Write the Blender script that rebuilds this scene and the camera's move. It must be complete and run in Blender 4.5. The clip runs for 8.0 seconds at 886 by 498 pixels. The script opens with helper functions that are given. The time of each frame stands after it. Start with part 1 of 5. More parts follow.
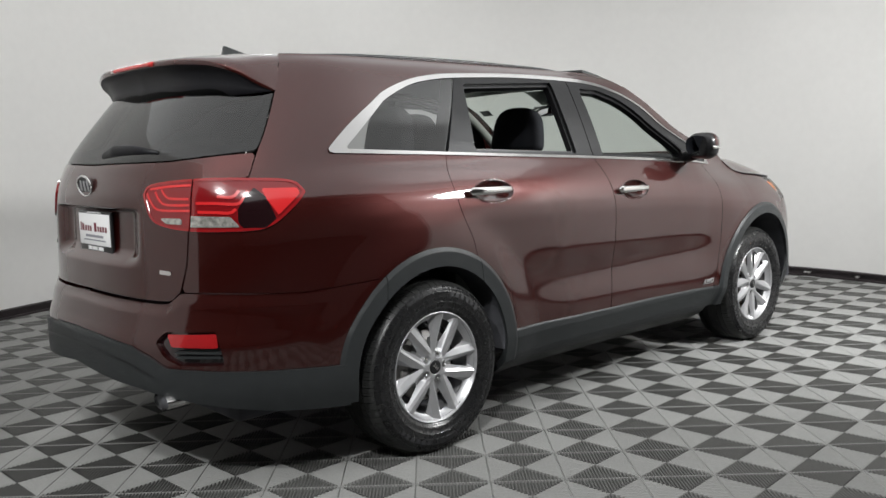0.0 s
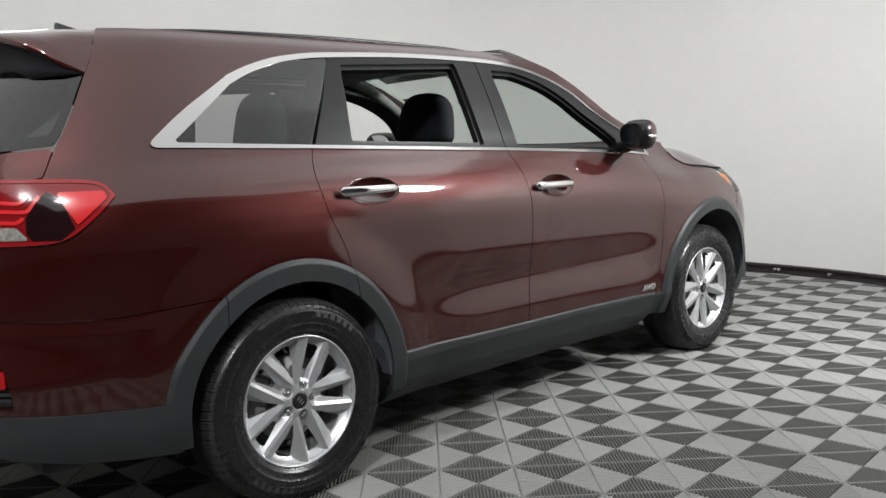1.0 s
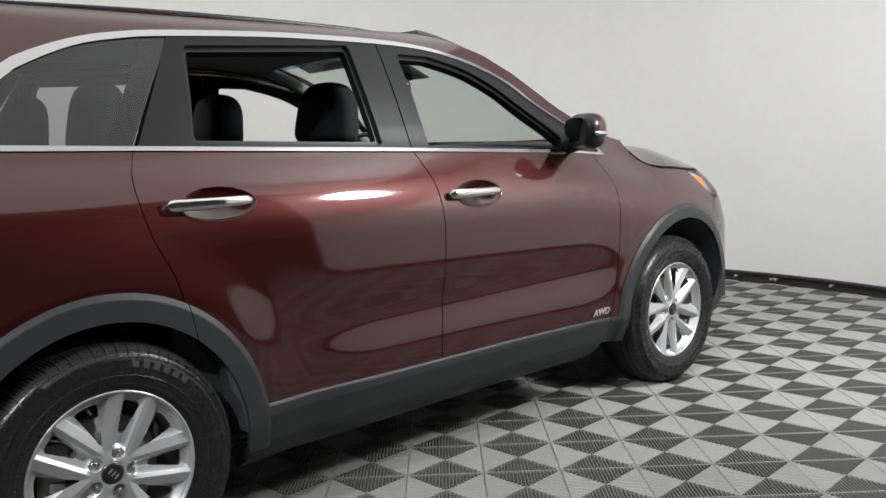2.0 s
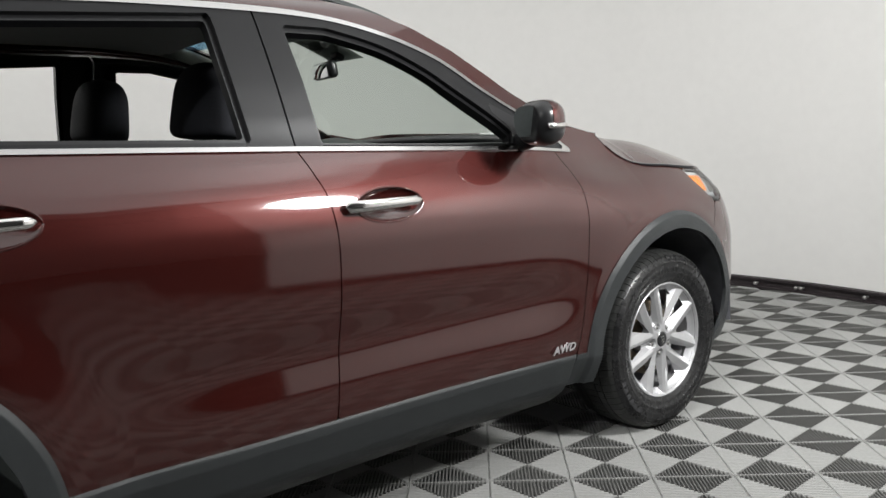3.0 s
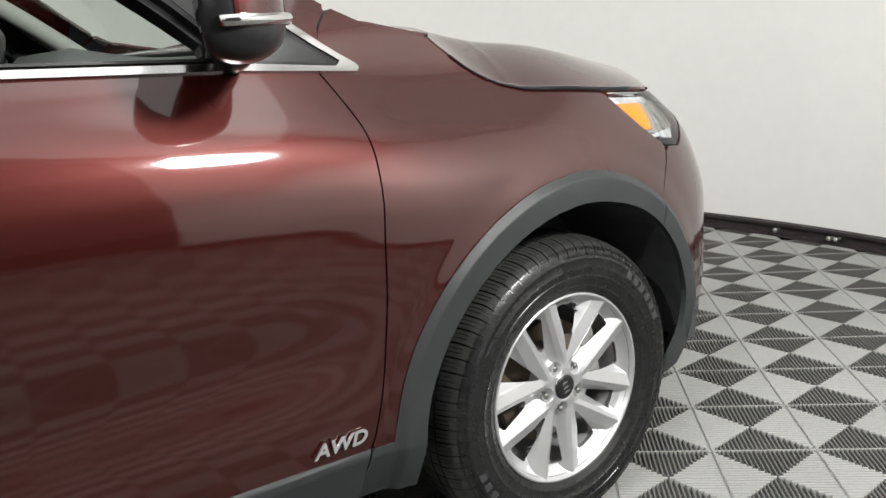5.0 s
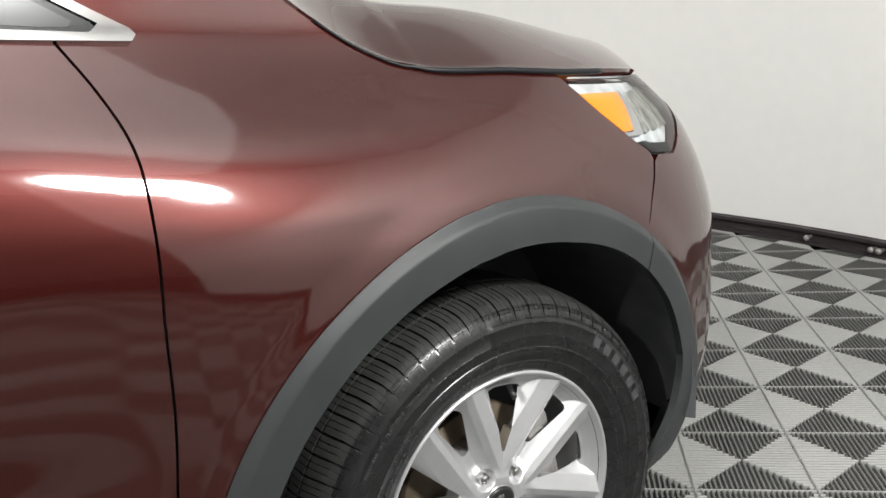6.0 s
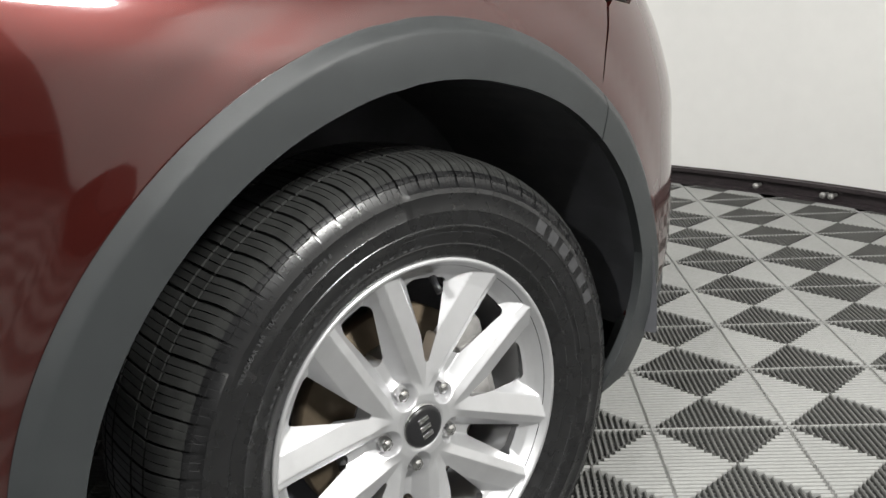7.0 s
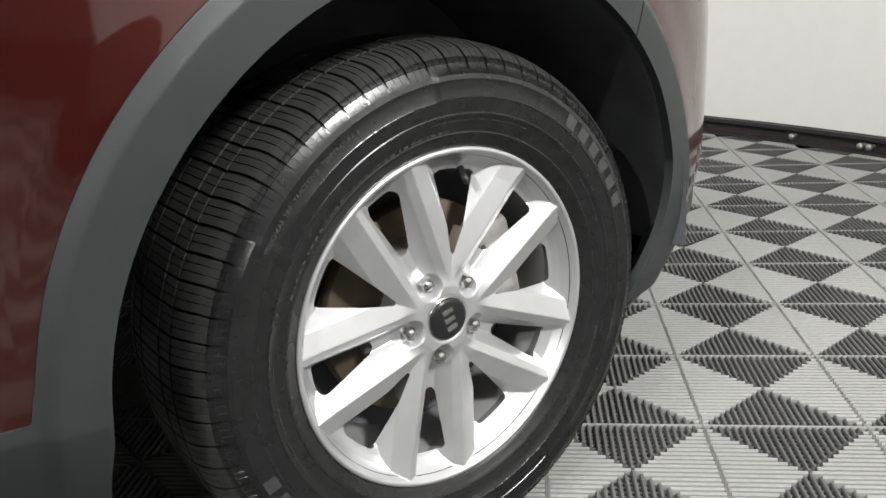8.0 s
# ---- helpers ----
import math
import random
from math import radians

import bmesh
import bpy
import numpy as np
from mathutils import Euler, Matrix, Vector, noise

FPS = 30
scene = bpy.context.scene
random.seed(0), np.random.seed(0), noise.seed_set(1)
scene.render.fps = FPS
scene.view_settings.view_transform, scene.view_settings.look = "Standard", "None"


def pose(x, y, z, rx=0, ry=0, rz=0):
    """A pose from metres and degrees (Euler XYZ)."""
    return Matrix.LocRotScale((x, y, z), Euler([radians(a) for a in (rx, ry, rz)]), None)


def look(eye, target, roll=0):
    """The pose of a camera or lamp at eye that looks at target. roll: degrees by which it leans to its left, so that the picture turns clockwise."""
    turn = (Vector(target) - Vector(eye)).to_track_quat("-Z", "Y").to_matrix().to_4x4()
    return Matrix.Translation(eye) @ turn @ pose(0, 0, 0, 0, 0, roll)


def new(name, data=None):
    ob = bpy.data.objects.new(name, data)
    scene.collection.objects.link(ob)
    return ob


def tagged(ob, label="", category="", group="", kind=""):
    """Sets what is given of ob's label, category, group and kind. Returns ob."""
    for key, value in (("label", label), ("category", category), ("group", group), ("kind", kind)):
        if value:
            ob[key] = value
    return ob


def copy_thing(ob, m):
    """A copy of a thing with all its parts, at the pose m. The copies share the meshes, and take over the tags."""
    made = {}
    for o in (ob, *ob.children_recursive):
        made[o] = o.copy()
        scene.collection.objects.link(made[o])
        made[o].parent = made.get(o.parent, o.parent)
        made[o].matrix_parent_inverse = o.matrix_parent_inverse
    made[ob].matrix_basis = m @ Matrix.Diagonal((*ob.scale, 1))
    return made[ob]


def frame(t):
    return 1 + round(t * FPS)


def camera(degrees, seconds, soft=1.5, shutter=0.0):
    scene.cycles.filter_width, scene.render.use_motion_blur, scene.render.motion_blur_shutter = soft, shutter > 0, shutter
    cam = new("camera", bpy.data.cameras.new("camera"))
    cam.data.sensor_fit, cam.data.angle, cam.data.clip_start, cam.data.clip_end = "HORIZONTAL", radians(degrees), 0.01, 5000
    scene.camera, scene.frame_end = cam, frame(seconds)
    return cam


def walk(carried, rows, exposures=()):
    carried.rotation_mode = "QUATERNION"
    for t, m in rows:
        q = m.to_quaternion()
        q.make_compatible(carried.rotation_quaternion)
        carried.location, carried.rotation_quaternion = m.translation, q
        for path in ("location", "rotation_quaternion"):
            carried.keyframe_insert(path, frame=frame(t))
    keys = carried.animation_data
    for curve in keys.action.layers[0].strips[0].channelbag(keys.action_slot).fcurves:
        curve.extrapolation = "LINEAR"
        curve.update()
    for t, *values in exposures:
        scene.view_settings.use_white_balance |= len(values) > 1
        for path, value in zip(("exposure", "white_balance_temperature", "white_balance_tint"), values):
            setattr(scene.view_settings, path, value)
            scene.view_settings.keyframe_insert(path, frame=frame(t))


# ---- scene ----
cam = camera(55.5, 8.0)
PATH = [
    (0, (3.46, -2.321, 1.256), (2.012, -0.961, 1.024), -1.4),
    (0.5, (3.441, -1.971, 1.263), (1.991, -0.616, 1.018), -2.1),
    (1, (3.369, -1.601, 1.243), (1.93, -0.235, 0.992), -2.0),
    (1.5, (3.293, -1.206, 1.251), (1.845, 0.148, 0.994), -1.9),
    (1.7, (3.259, -1.045, 1.241), (1.804, 0.303, 0.983), -2.0),
    (3, (2.915, -0.017, 1.25), (1.396, 1.251, 0.962), -2.4),
    (3.5, (2.759, 0.378, 1.256), (1.22, 1.616, 0.937), -2.7),
    (4, (2.585, 0.749, 1.235), (1.031, 1.949, 0.852), -2.9),
    (4.5, (2.434, 1.132, 1.216), (0.896, 2.321, 0.746), -3.1),
    (5, (2.27, 1.46, 1.207), (0.709, 2.603, 0.702), -3.7),
    (6.3, (1.818, 2.118, 1.091), (0.23, 3.203, 0.541), -3.5),
    (6.5, (1.78, 2.147, 1.03), (0.207, 3.251, 0.477), -3.4),
    (7, (1.74, 2.181, 0.908), (0.24, 3.373, 0.335), -3.1),
    (7.5, (1.746, 2.183, 0.839), (0.231, 3.353, 0.258), -3.0),
    (8, (1.759, 2.162, 0.812), (0.234, 3.285, 0.168), -2.4),
]
walk(cam, [(t, look(eye, target, roll)) for t, eye, target, roll in PATH],
     [(0.0, -0.04, 6450, 10), (1.5, -0.02, 6450, 10), (3.5, 0.10, 6560, 10), (4.5, 0.24, 6640, 9), (8.0, 0.26, 6640, 9)])

# ---- light: ceiling panels over the booth, and the dim hall outside its mouth
world = bpy.data.worlds.new("world")
scene.world = world
world.use_nodes = True
world.node_tree.nodes["Background"].inputs[0].default_value = (0.9, 0.95, 1.0, 1)
world.node_tree.nodes["Background"].inputs[1].default_value = 0.02
scene.view_settings.exposure = 0.0


def panel_lamp(x, y, z, sx, sy, watts, tilt=0.0):
    data = bpy.data.lights.new("ceiling_lamp", "AREA")
    data.shape, data.size, data.size_y, data.energy = "RECTANGLE", sx, sy, watts
    data.color = (0.98, 0.99, 0.985)
    lamp = new("ceiling_lamp", data)
    lamp.matrix_world = pose(x, y, z, 0, tilt, 0)
    return tagged(lamp, "white light panel on the booth's ceiling", "lamp", "ceiling lamps")


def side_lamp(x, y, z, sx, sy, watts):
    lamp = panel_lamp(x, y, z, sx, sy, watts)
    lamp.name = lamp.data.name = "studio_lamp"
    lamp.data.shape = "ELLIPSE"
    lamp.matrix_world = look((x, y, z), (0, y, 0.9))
    return tagged(lamp, "small unseen white studio, hall or fill lamp", "lamp", "studio lamps")


panel_lamp(0.0, 0.1, 3.37, 7.7, 7.2, 140)  # the luminous ceiling
# the right lamp makes the flank's highlight; the two left ones are added fill
for lx, ly, watts in ((3.35, 3.02, 152), (-3.35, 2.1, 9), (-3.35, 0.4, 9)):
    side_lamp(lx, ly, 2.55, 0.70, 0.42, watts)
# unseen hall lamps mirrored in the tail, their power raised to fill the floor
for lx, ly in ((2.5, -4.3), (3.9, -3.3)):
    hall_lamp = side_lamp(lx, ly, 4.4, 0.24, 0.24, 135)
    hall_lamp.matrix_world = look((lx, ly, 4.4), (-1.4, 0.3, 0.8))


# ---- materials
def mat(name, color, rough=0.5, metal=0.0, coat=0.0, spec=0.5, grain=0.0, scale=40.0, bump=0.0, bump_scale=300.0, stain=0.0, stain_scale=3.0,
        rough_var=0.0, alpha=1.0, transmission=0.0, ior=1.45, per_object=0.0, coat_ior=1.5, coat_rough=0.02):
    m = bpy.data.materials.new(name)
    m.use_nodes = True
    nt = m.node_tree
    b = nt.nodes["Principled BSDF"]
    b.inputs["Base Color"].default_value = (*color, 1)
    b.inputs["Roughness"].default_value = rough
    b.inputs["Metallic"].default_value = metal
    b.inputs["Coat Weight"].default_value = coat
    b.inputs["Coat Roughness"].default_value = coat_rough
    b.inputs["Coat IOR"].default_value = coat_ior
    b.inputs["Specular IOR Level"].default_value = spec
    b.inputs["Transmission Weight"].default_value = transmission
    b.inputs["IOR"].default_value = ior
    if alpha < 1:
        b.inputs["Alpha"].default_value = alpha
    coords = nt.nodes.new("ShaderNodeTexCoord")
    out = None

    def noise_at(s, detail=4.0):
        n = nt.nodes.new("ShaderNodeTexNoise")
        n.inputs["Scale"].default_value, n.inputs["Detail"].default_value = s, detail
        nt.links.new(coords.outputs["Object"], n.inputs["Vector"])
        return n
    hsv = None
    if grain or stain or per_object:
        hsv = nt.nodes.new("ShaderNodeHueSaturation")
        hsv.inputs["Color"].default_value = (*color, 1)
        total = None
        for amount, s in ((grain, scale), (stain, stain_scale)):
            if amount:
                n = noise_at(s)
                r = nt.nodes.new("ShaderNodeMapRange")
                r.inputs["From Min"].default_value, r.inputs["From Max"].default_value = 0.3, 0.7
                r.inputs["To Min"].default_value, r.inputs["To Max"].default_value = -amount, amount
                nt.links.new(n.outputs["Fac"], r.inputs["Value"])
                total = add_values(nt, total, r.outputs["Result"])
        if per_object:
            info = nt.nodes.new("ShaderNodeObjectInfo")
            r = nt.nodes.new("ShaderNodeMapRange")
            r.inputs["To Min"].default_value, r.inputs["To Max"].default_value = -per_object, per_object
            nt.links.new(info.outputs["Random"], r.inputs["Value"])
            total = add_values(nt, total, r.outputs["Result"])
        one = nt.nodes.new("ShaderNodeMath")
        one.operation = "ADD"
        one.inputs[1].default_value = 1.0
        nt.links.new(total, one.inputs[0])
        nt.links.new(one.outputs[0], hsv.inputs["Value"])
        nt.links.new(hsv.outputs["Color"], b.inputs["Base Color"])
    if rough_var:
        n = noise_at(stain_scale * 3)
        r = nt.nodes.new("ShaderNodeMapRange")
        r.inputs["From Min"].default_value, r.inputs["From Max"].default_value = 0.3, 0.7
        r.inputs["To Min"].default_value, r.inputs["To Max"].default_value = max(rough - rough_var, 0), rough + rough_var
        nt.links.new(n.outputs["Fac"], r.inputs["Value"])
        nt.links.new(r.outputs["Result"], b.inputs["Roughness"])
    if bump:
        n = noise_at(bump_scale, 3.0)
        k = nt.nodes.new("ShaderNodeBump")
        k.inputs["Strength"].default_value, k.inputs["Distance"].default_value = bump, 0.002
        nt.links.new(n.outputs["Fac"], k.inputs["Height"])
        nt.links.new(k.outputs["Normal"], b.inputs["Normal"])
    return m


def add_values(nt, a, b):
    if a is None:
        return b
    n = nt.nodes.new("ShaderNodeMath")
    n.operation = "ADD"
    nt.links.new(a, n.inputs[0])
    nt.links.new(b, n.inputs[1])
    return n.outputs[0]


WALL = mat("booth_wall_white", (0.80, 0.79, 0.77), 0.75, grain=.012, scale=14, stain=.03, stain_scale=.6, bump=.05, bump_scale=60)
CEIL = mat("ceiling_grey", (0.6, 0.6, 0.6), 0.9, grain=.05, scale=6)
HALL = mat("hall_wall_grey", (0.24, 0.235, 0.23), 0.8, grain=.1, scale=3)
TRACK = mat("track_dark_metal", (0.035, 0.028, 0.03), 0.45, grain=.2, scale=30, rough_var=.1)
BOLT = mat("bolt_grey", (0.35, 0.34, 0.33), 0.4, 0.6)
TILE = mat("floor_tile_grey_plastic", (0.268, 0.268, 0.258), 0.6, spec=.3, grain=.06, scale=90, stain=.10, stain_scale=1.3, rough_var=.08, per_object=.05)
# darker tone for the ribs of two opposite triangles in each tile
TILE_DARK = mat("floor_tile_darker_ribs", (0.112, 0.111, 0.106), 0.62, spec=.3, grain=.08, scale=90, stain=.10, stain_scale=1.3, rough_var=.08, per_object=.05)
UNDER = mat("floor_concrete_dark", (0.03, 0.03, 0.03), 0.9, grain=.2, scale=8)
PAINT = mat("paint_maroon", (0.043, 0.0040, 0.0026), 0.40, 0.62, coat=1.0, coat_ior=1.74, coat_rough=.060, spec=0.26, grain=.04, scale=900)
CLAD = mat("cladding_dark_plastic", (0.026, 0.0284, 0.0294), 0.40, spec=.4, grain=.06, scale=30, stain=.08, stain_scale=5, bump=.25, bump_scale=1400)
BLACK = mat("black_trim", (0.012, 0.012, 0.013), 0.3, grain=.1, scale=20)
PILLAR = mat("pillar_film_dark", (0.012, 0.012, 0.013), 0.32, 0.0, spec=.3, bump=.08, bump_scale=900)
CAVITY = mat("dark_lining", (0.075, 0.076, 0.084), 0.9, grain=.2, scale=12)
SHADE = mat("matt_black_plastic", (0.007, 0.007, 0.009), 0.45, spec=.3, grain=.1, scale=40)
CHROME = mat("chrome", (0.80, 0.79, 0.78), 0.09, 1.0)
SATIN = mat("satin_chrome", (0.60, 0.595, 0.59), 0.16, 1.0)
ALLOY = mat("alloy_silver", (0.52, 0.52, 0.53), 0.37, 0.70, coat=.15, grain=.03, scale=1500, stain=.04, stain_scale=30)
RUBBER = mat("tyre_rubber", (0.009, 0.009, 0.0095), 0.28, spec=.62, grain=.18, scale=60, rough_var=.04, stain_scale=12, bump=.08, bump_scale=700)
TREAD = mat("tyre_tread_rubber", (0.030, 0.0305, 0.0295), 0.34, grain=.2, scale=80, stain=.15, stain_scale=9, bump=.15, bump_scale=500)
LETTER = mat("tyre_lettering_grey", (0.036, 0.036, 0.038), 0.55, grain=.2, scale=150)
LETTER_DARK = mat("tyre_lettering_dark", (0.05, 0.05, 0.052), 0.5)
DISC = mat("brake_disc_rusty", (0.13, 0.10, 0.068), 0.55, 0.45, grain=.25, scale=25, stain=.2, stain_scale=9)
CALIPER = mat("caliper_grey", (0.30, 0.29, 0.28), 0.55, 0.4, grain=.15, scale=60)
REDLENS = mat("lamp_red", (0.17, 0.006, 0.008), 0.12, coat=1.0)
REDBRIGHT = mat("lamp_red_bright", (0.56, 0.018, 0.02), 0.2, coat=1.0)
REFLECTOR = mat("reflector_red", (0.30, 0.010, 0.012), 0.18, coat=1.0, grain=.2, scale=260)
REDDARK = mat("lamp_red_dark", (0.24, 0.008, 0.010), 0.15, coat=1.0)
BLACKLENS = mat("lamp_black", (0.012, 0.004, 0.005), 0.08, coat=1.0)
CLEAR = mat("lamp_clear_ribbed", (0.36, 0.35, 0.32), 0.16, 0.4, coat=1.0, grain=.5, scale=70)
AMBER = mat("lamp_amber", (0.88, 0.25, 0.012), 0.25, coat=1.0, grain=.06, scale=90)
HEADLAMP = mat("headlamp_housing", (0.50, 0.51, 0.52), 0.3, 0.0, coat=1.0, grain=.35, scale=35)
SEAT = mat("seat_cloth_black", (0.016, 0.017, 0.022), 0.85, grain=.2, scale=200, bump=.3, bump_scale=600)
DASH = mat("dashboard_dark_grey", (0.05, 0.056, 0.054), 0.6, grain=.08, scale=60, bump=.2, bump_scale=900)
LINER = mat("headliner_grey", (0.26, 0.26, 0.25), 0.9, grain=.06, scale=120)
LINER_PALE = mat("pillar_trim_grey", (0.23, 0.245, 0.22), 0.8, grain=.04, scale=80)
WHITE = mat("white_card", (0.82, 0.82, 0.82), 0.5)
PLATE_RED = mat("plate_print_red", (0.16, 0.02, 0.03), 0.5)
GREY_PRINT = mat("plate_print_grey", (0.25, 0.25, 0.28), 0.5)
MIRROR = mat("mirror_glass", (0.85, 0.87, 0.88), 0.02, 1.0)


def thin_glass(name, tint, gloss, ior=1.5):
    """A pane: tinted see-through with a mirror-like coat."""
    m = bpy.data.materials.new(name)
    m.use_nodes = True
    nt = m.node_tree
    for n in list(nt.nodes):
        nt.nodes.remove(n)
    out, mix = nt.nodes.new("ShaderNodeOutputMaterial"), nt.nodes.new("ShaderNodeMixShader")
    see, shine, fres = nt.nodes.new("ShaderNodeBsdfTransparent"), nt.nodes.new("ShaderNodeBsdfGlossy"), nt.nodes.new("ShaderNodeFresnel")
    see.inputs["Color"].default_value = (*tint, 1)
    shine.inputs["Roughness"].default_value = gloss
    fres.inputs["IOR"].default_value = ior
    nt.links.new(fres.outputs[0], mix.inputs[0])
    nt.links.new(see.outputs[0], mix.inputs[1])
    nt.links.new(shine.outputs[0], mix.inputs[2])
    nt.links.new(mix.outputs[0], out.inputs["Surface"])
    return m


PRIVACY = thin_glass("glass_privacy", (0.40, 0.41, 0.41), 0.01, 1.85)
SCREEN = thin_glass("glass_windscreen", (0.66, 0.72, 0.68), 0.0)
BLUEBAND = thin_glass("glass_blue_band", (0.30, 0.55, 0.80), 0.0)
REARGLASS = thin_glass("glass_rear_dark", (0.17, 0.175, 0.18), 0.05, 1.95)
LENS = thin_glass("glass_lens_clear", (0.90, 0.92, 0.92), 0.01)


# ---- the car's outer skin: u runs from the tail's middle round the corner and along the flank to the nose (metres; on the flank u is y), z is height


def curve(xs, ys):
    """A smooth curve through knots (cubic, monotone between them)."""
    xs, ys = np.array(xs, float), np.array(ys, float)
    d = np.diff(ys) / np.diff(xs)
    m = np.concatenate(([d[0]], np.where(d[1:] * d[:-1] > 0, 2 * d[1:] * d[:-1] / np.where(d[1:] + d[:-1] == 0, 1, d[1:] + d[:-1]), 0), [d[-1]]))

    def f(x):
        x = np.clip(np.asarray(x, float), xs[0], xs[-1])
        i = np.clip(np.searchsorted(xs, x) - 1, 0, len(xs) - 2)
        h = xs[i + 1] - xs[i]
        t = (x - xs[i]) / h
        return ((1 + 2 * t) * (1 - t) ** 2 * ys[i] + t * (1 - t) ** 2 * h * m[i] + t * t * (3 - 2 * t) * ys[i + 1] + t * t * (t - 1) * h * m[i + 1])
    return f


def step(a, b, x):
    t = np.clip((np.asarray(x, float) - a) / (b - a), 0, 1)
    return t * t * (3 - 2 * t)


HALF_WIDTH = curve([.20, .30, .42, .50, .60, .70, .80, .90, .95, 1.0, 1.05, 1.10, 1.165, 1.215, 1.30, 1.40, 1.50, 1.58, 1.62, 1.655],
                   [.86, .922, .944, .945, .946, .947, .949, .951, .952, .9485, .938, .9205, .887, .857, .824, .786, .743, .704, .673, .623])
TAIL = curve([.20, .32, .45, .56, .63, .70, .80, .95, 1.10, 1.20, 1.26, 1.40, 1.56, 1.66],
             [-.98, -1.06, -1.09, -1.09, -1.07, -1.055, -1.05, -1.045, -1.04, -1.015, -.985, -.88, -.74, -.64])
NOSE = curve([.20, .35, .50, .70, .90, 1.0, 1.1], [3.50, 3.60, 3.65, 3.64, 3.53, 3.44, 3.33])
Y_TAIL, Y_NOSE, N_TAIL, N_NOSE = -0.1, 2.7, 2.9, 3.6


def width_at(y, z):
    drop = np.interp(y, [.8, 1.9, 2.4, 2.65], [0, .045, .09, .118])  # the shoulder line falls towards the front
    zz = z + drop * np.clip((z - .55) / (1.0 - drop - .55), 0, 1) * (1 - step(1.03, 1.30, z))
    w = HALF_WIDTH(zz)
    w = w + (.024 * step(1.5, 2.4, y) - .004 * step(2.3, 2.60, y) - .004 * step(2.85, 3.2, y)) * (1 - step(1.02, 1.16, z))
    w = w + .017 * step(2.12, 2.55, y) * (1 - step(2.62, 3.05, y)) * step(.42, .74, z) * (1 - step(.99, 1.10, z))  # the wing's shoulder
    w = w + .010 * (1 - step(.80, .97, z)) * step(2.12, 2.45, y) * (1 - step(2.85, 3.15, y))
    w = w - .014 * np.exp(-((z - .64) / .09) ** 2) * step(.45, .95, y) * (1 - step(2.0, 2.35, y))
    w = w - .085 * step(1.2, 2.3, y) * step(1.2, 1.4, z)
    w = w - .05 * step(2.1, 2.6, y) * step(.90, 1.15, z)
    r = np.hypot(y, np.maximum(z, .38) - .38)  # flares over the wheels
    w = w + .009 * (1 - step(.48, .66, r)) - .006 * step(.48, .66, r) * (1 - step(.66, .92, r))
    r = np.hypot(y - 2.79, np.maximum(z, .385) - .385)
    w = w + .005 * (1 - step(.50, .56, r))
    return w


def corner(n, length):
    a = np.linspace(0, np.pi / 2, 400)
    x, y = .93 * np.sin(a) ** (2 / n), length * np.cos(a) ** (2 / n)
    run = np.concatenate(([0], np.cumsum(np.hypot(np.diff(x), np.diff(y)))))
    return a, run


A_TAIL, RUN_TAIL = corner(N_TAIL, .94)
A_NOSE, RUN_NOSE = corner(N_NOSE, .92)
U_TAIL, U_NOSE = Y_TAIL - RUN_TAIL[-1], Y_NOSE + RUN_NOSE[-1]


def skin(u, z):
    """The point of the right half of the skin at u, z."""
    u, z = np.broadcast_arrays(np.asarray(u, float), np.asarray(z, float))
    at = np.interp(u - U_TAIL, RUN_TAIL, A_TAIL)
    an = np.interp(U_NOSE - u, RUN_NOSE, A_NOSE)
    y = np.where(u < Y_TAIL, Y_TAIL + (TAIL(z) - Y_TAIL) * np.cos(at) ** (2 / N_TAIL),
                 np.where(u > Y_NOSE, Y_NOSE + (NOSE(z) - Y_NOSE) * np.maximum(np.cos(an), 0) ** (2 / N_NOSE), u))
    k = np.where(u < Y_TAIL, np.sin(at) ** (2 / N_TAIL), np.where(u > Y_NOSE, np.sin(an) ** (2 / N_NOSE), 1.0))
    x = width_at(y, z) * k
    y = y + .05 * (1 - step(.30, .44, x)) * step(.84, .91, z) * (1 - step(1.05, 1.07, z)) * (u < -.5)  # the plate's recess
    return np.stack([x, y, z], -1)


def skin_normal(u, z, e=.004):
    a = skin(np.asarray(u) + e, z) - skin(np.asarray(u) - e, z)
    b = skin(u, np.asarray(z) + e) - skin(u, np.asarray(z) - e)
    n = np.cross(a, b)
    return n / np.maximum(np.linalg.norm(n, axis=-1, keepdims=True), 1e-9)


# ---- makers
def level(parent):
    """A thing has parts and sub-parts, no further."""
    while parent.parent and parent.parent.parent:
        parent = parent.parent
    return parent


def part(name, verts, faces, material, parent=None, label="", smooth=False, normals=None):
    """One mesh object from lists; normals: one per vertex, for faces that curve."""
    me = bpy.data.meshes.new(name)
    me.from_pydata([tuple(map(float, v)) for v in verts], [], [tuple(int(i) for i in f) for f in faces])
    me.materials.append(material)
    if smooth or normals is not None:
        me.polygons.foreach_set("use_smooth", [True] * len(me.polygons))
    if normals is not None:
        me.normals_split_custom_set_from_vertices([tuple(map(float, n)) for n in normals])
    ob = new(name, me)
    if parent:
        ob.parent = level(parent)
    if label:
        ob["label"] = label
    return ob


def bm_part(name, bm, material, parent=None, label="", smooth=True, angle=35):
    me = bpy.data.meshes.new(name)
    bm.normal_update()
    if smooth:
        for f in bm.faces:
            f.smooth = True
        for e in bm.edges:
            if len(e.link_faces) == 2 and e.calc_face_angle(0) > radians(angle):
                e.smooth = False
    bm.to_mesh(me)
    bm.free()
    me.materials.append(material)
    ob = new(name, me)
    if parent:
        ob.parent = level(parent)
    if label:
        ob["label"] = label
    return ob


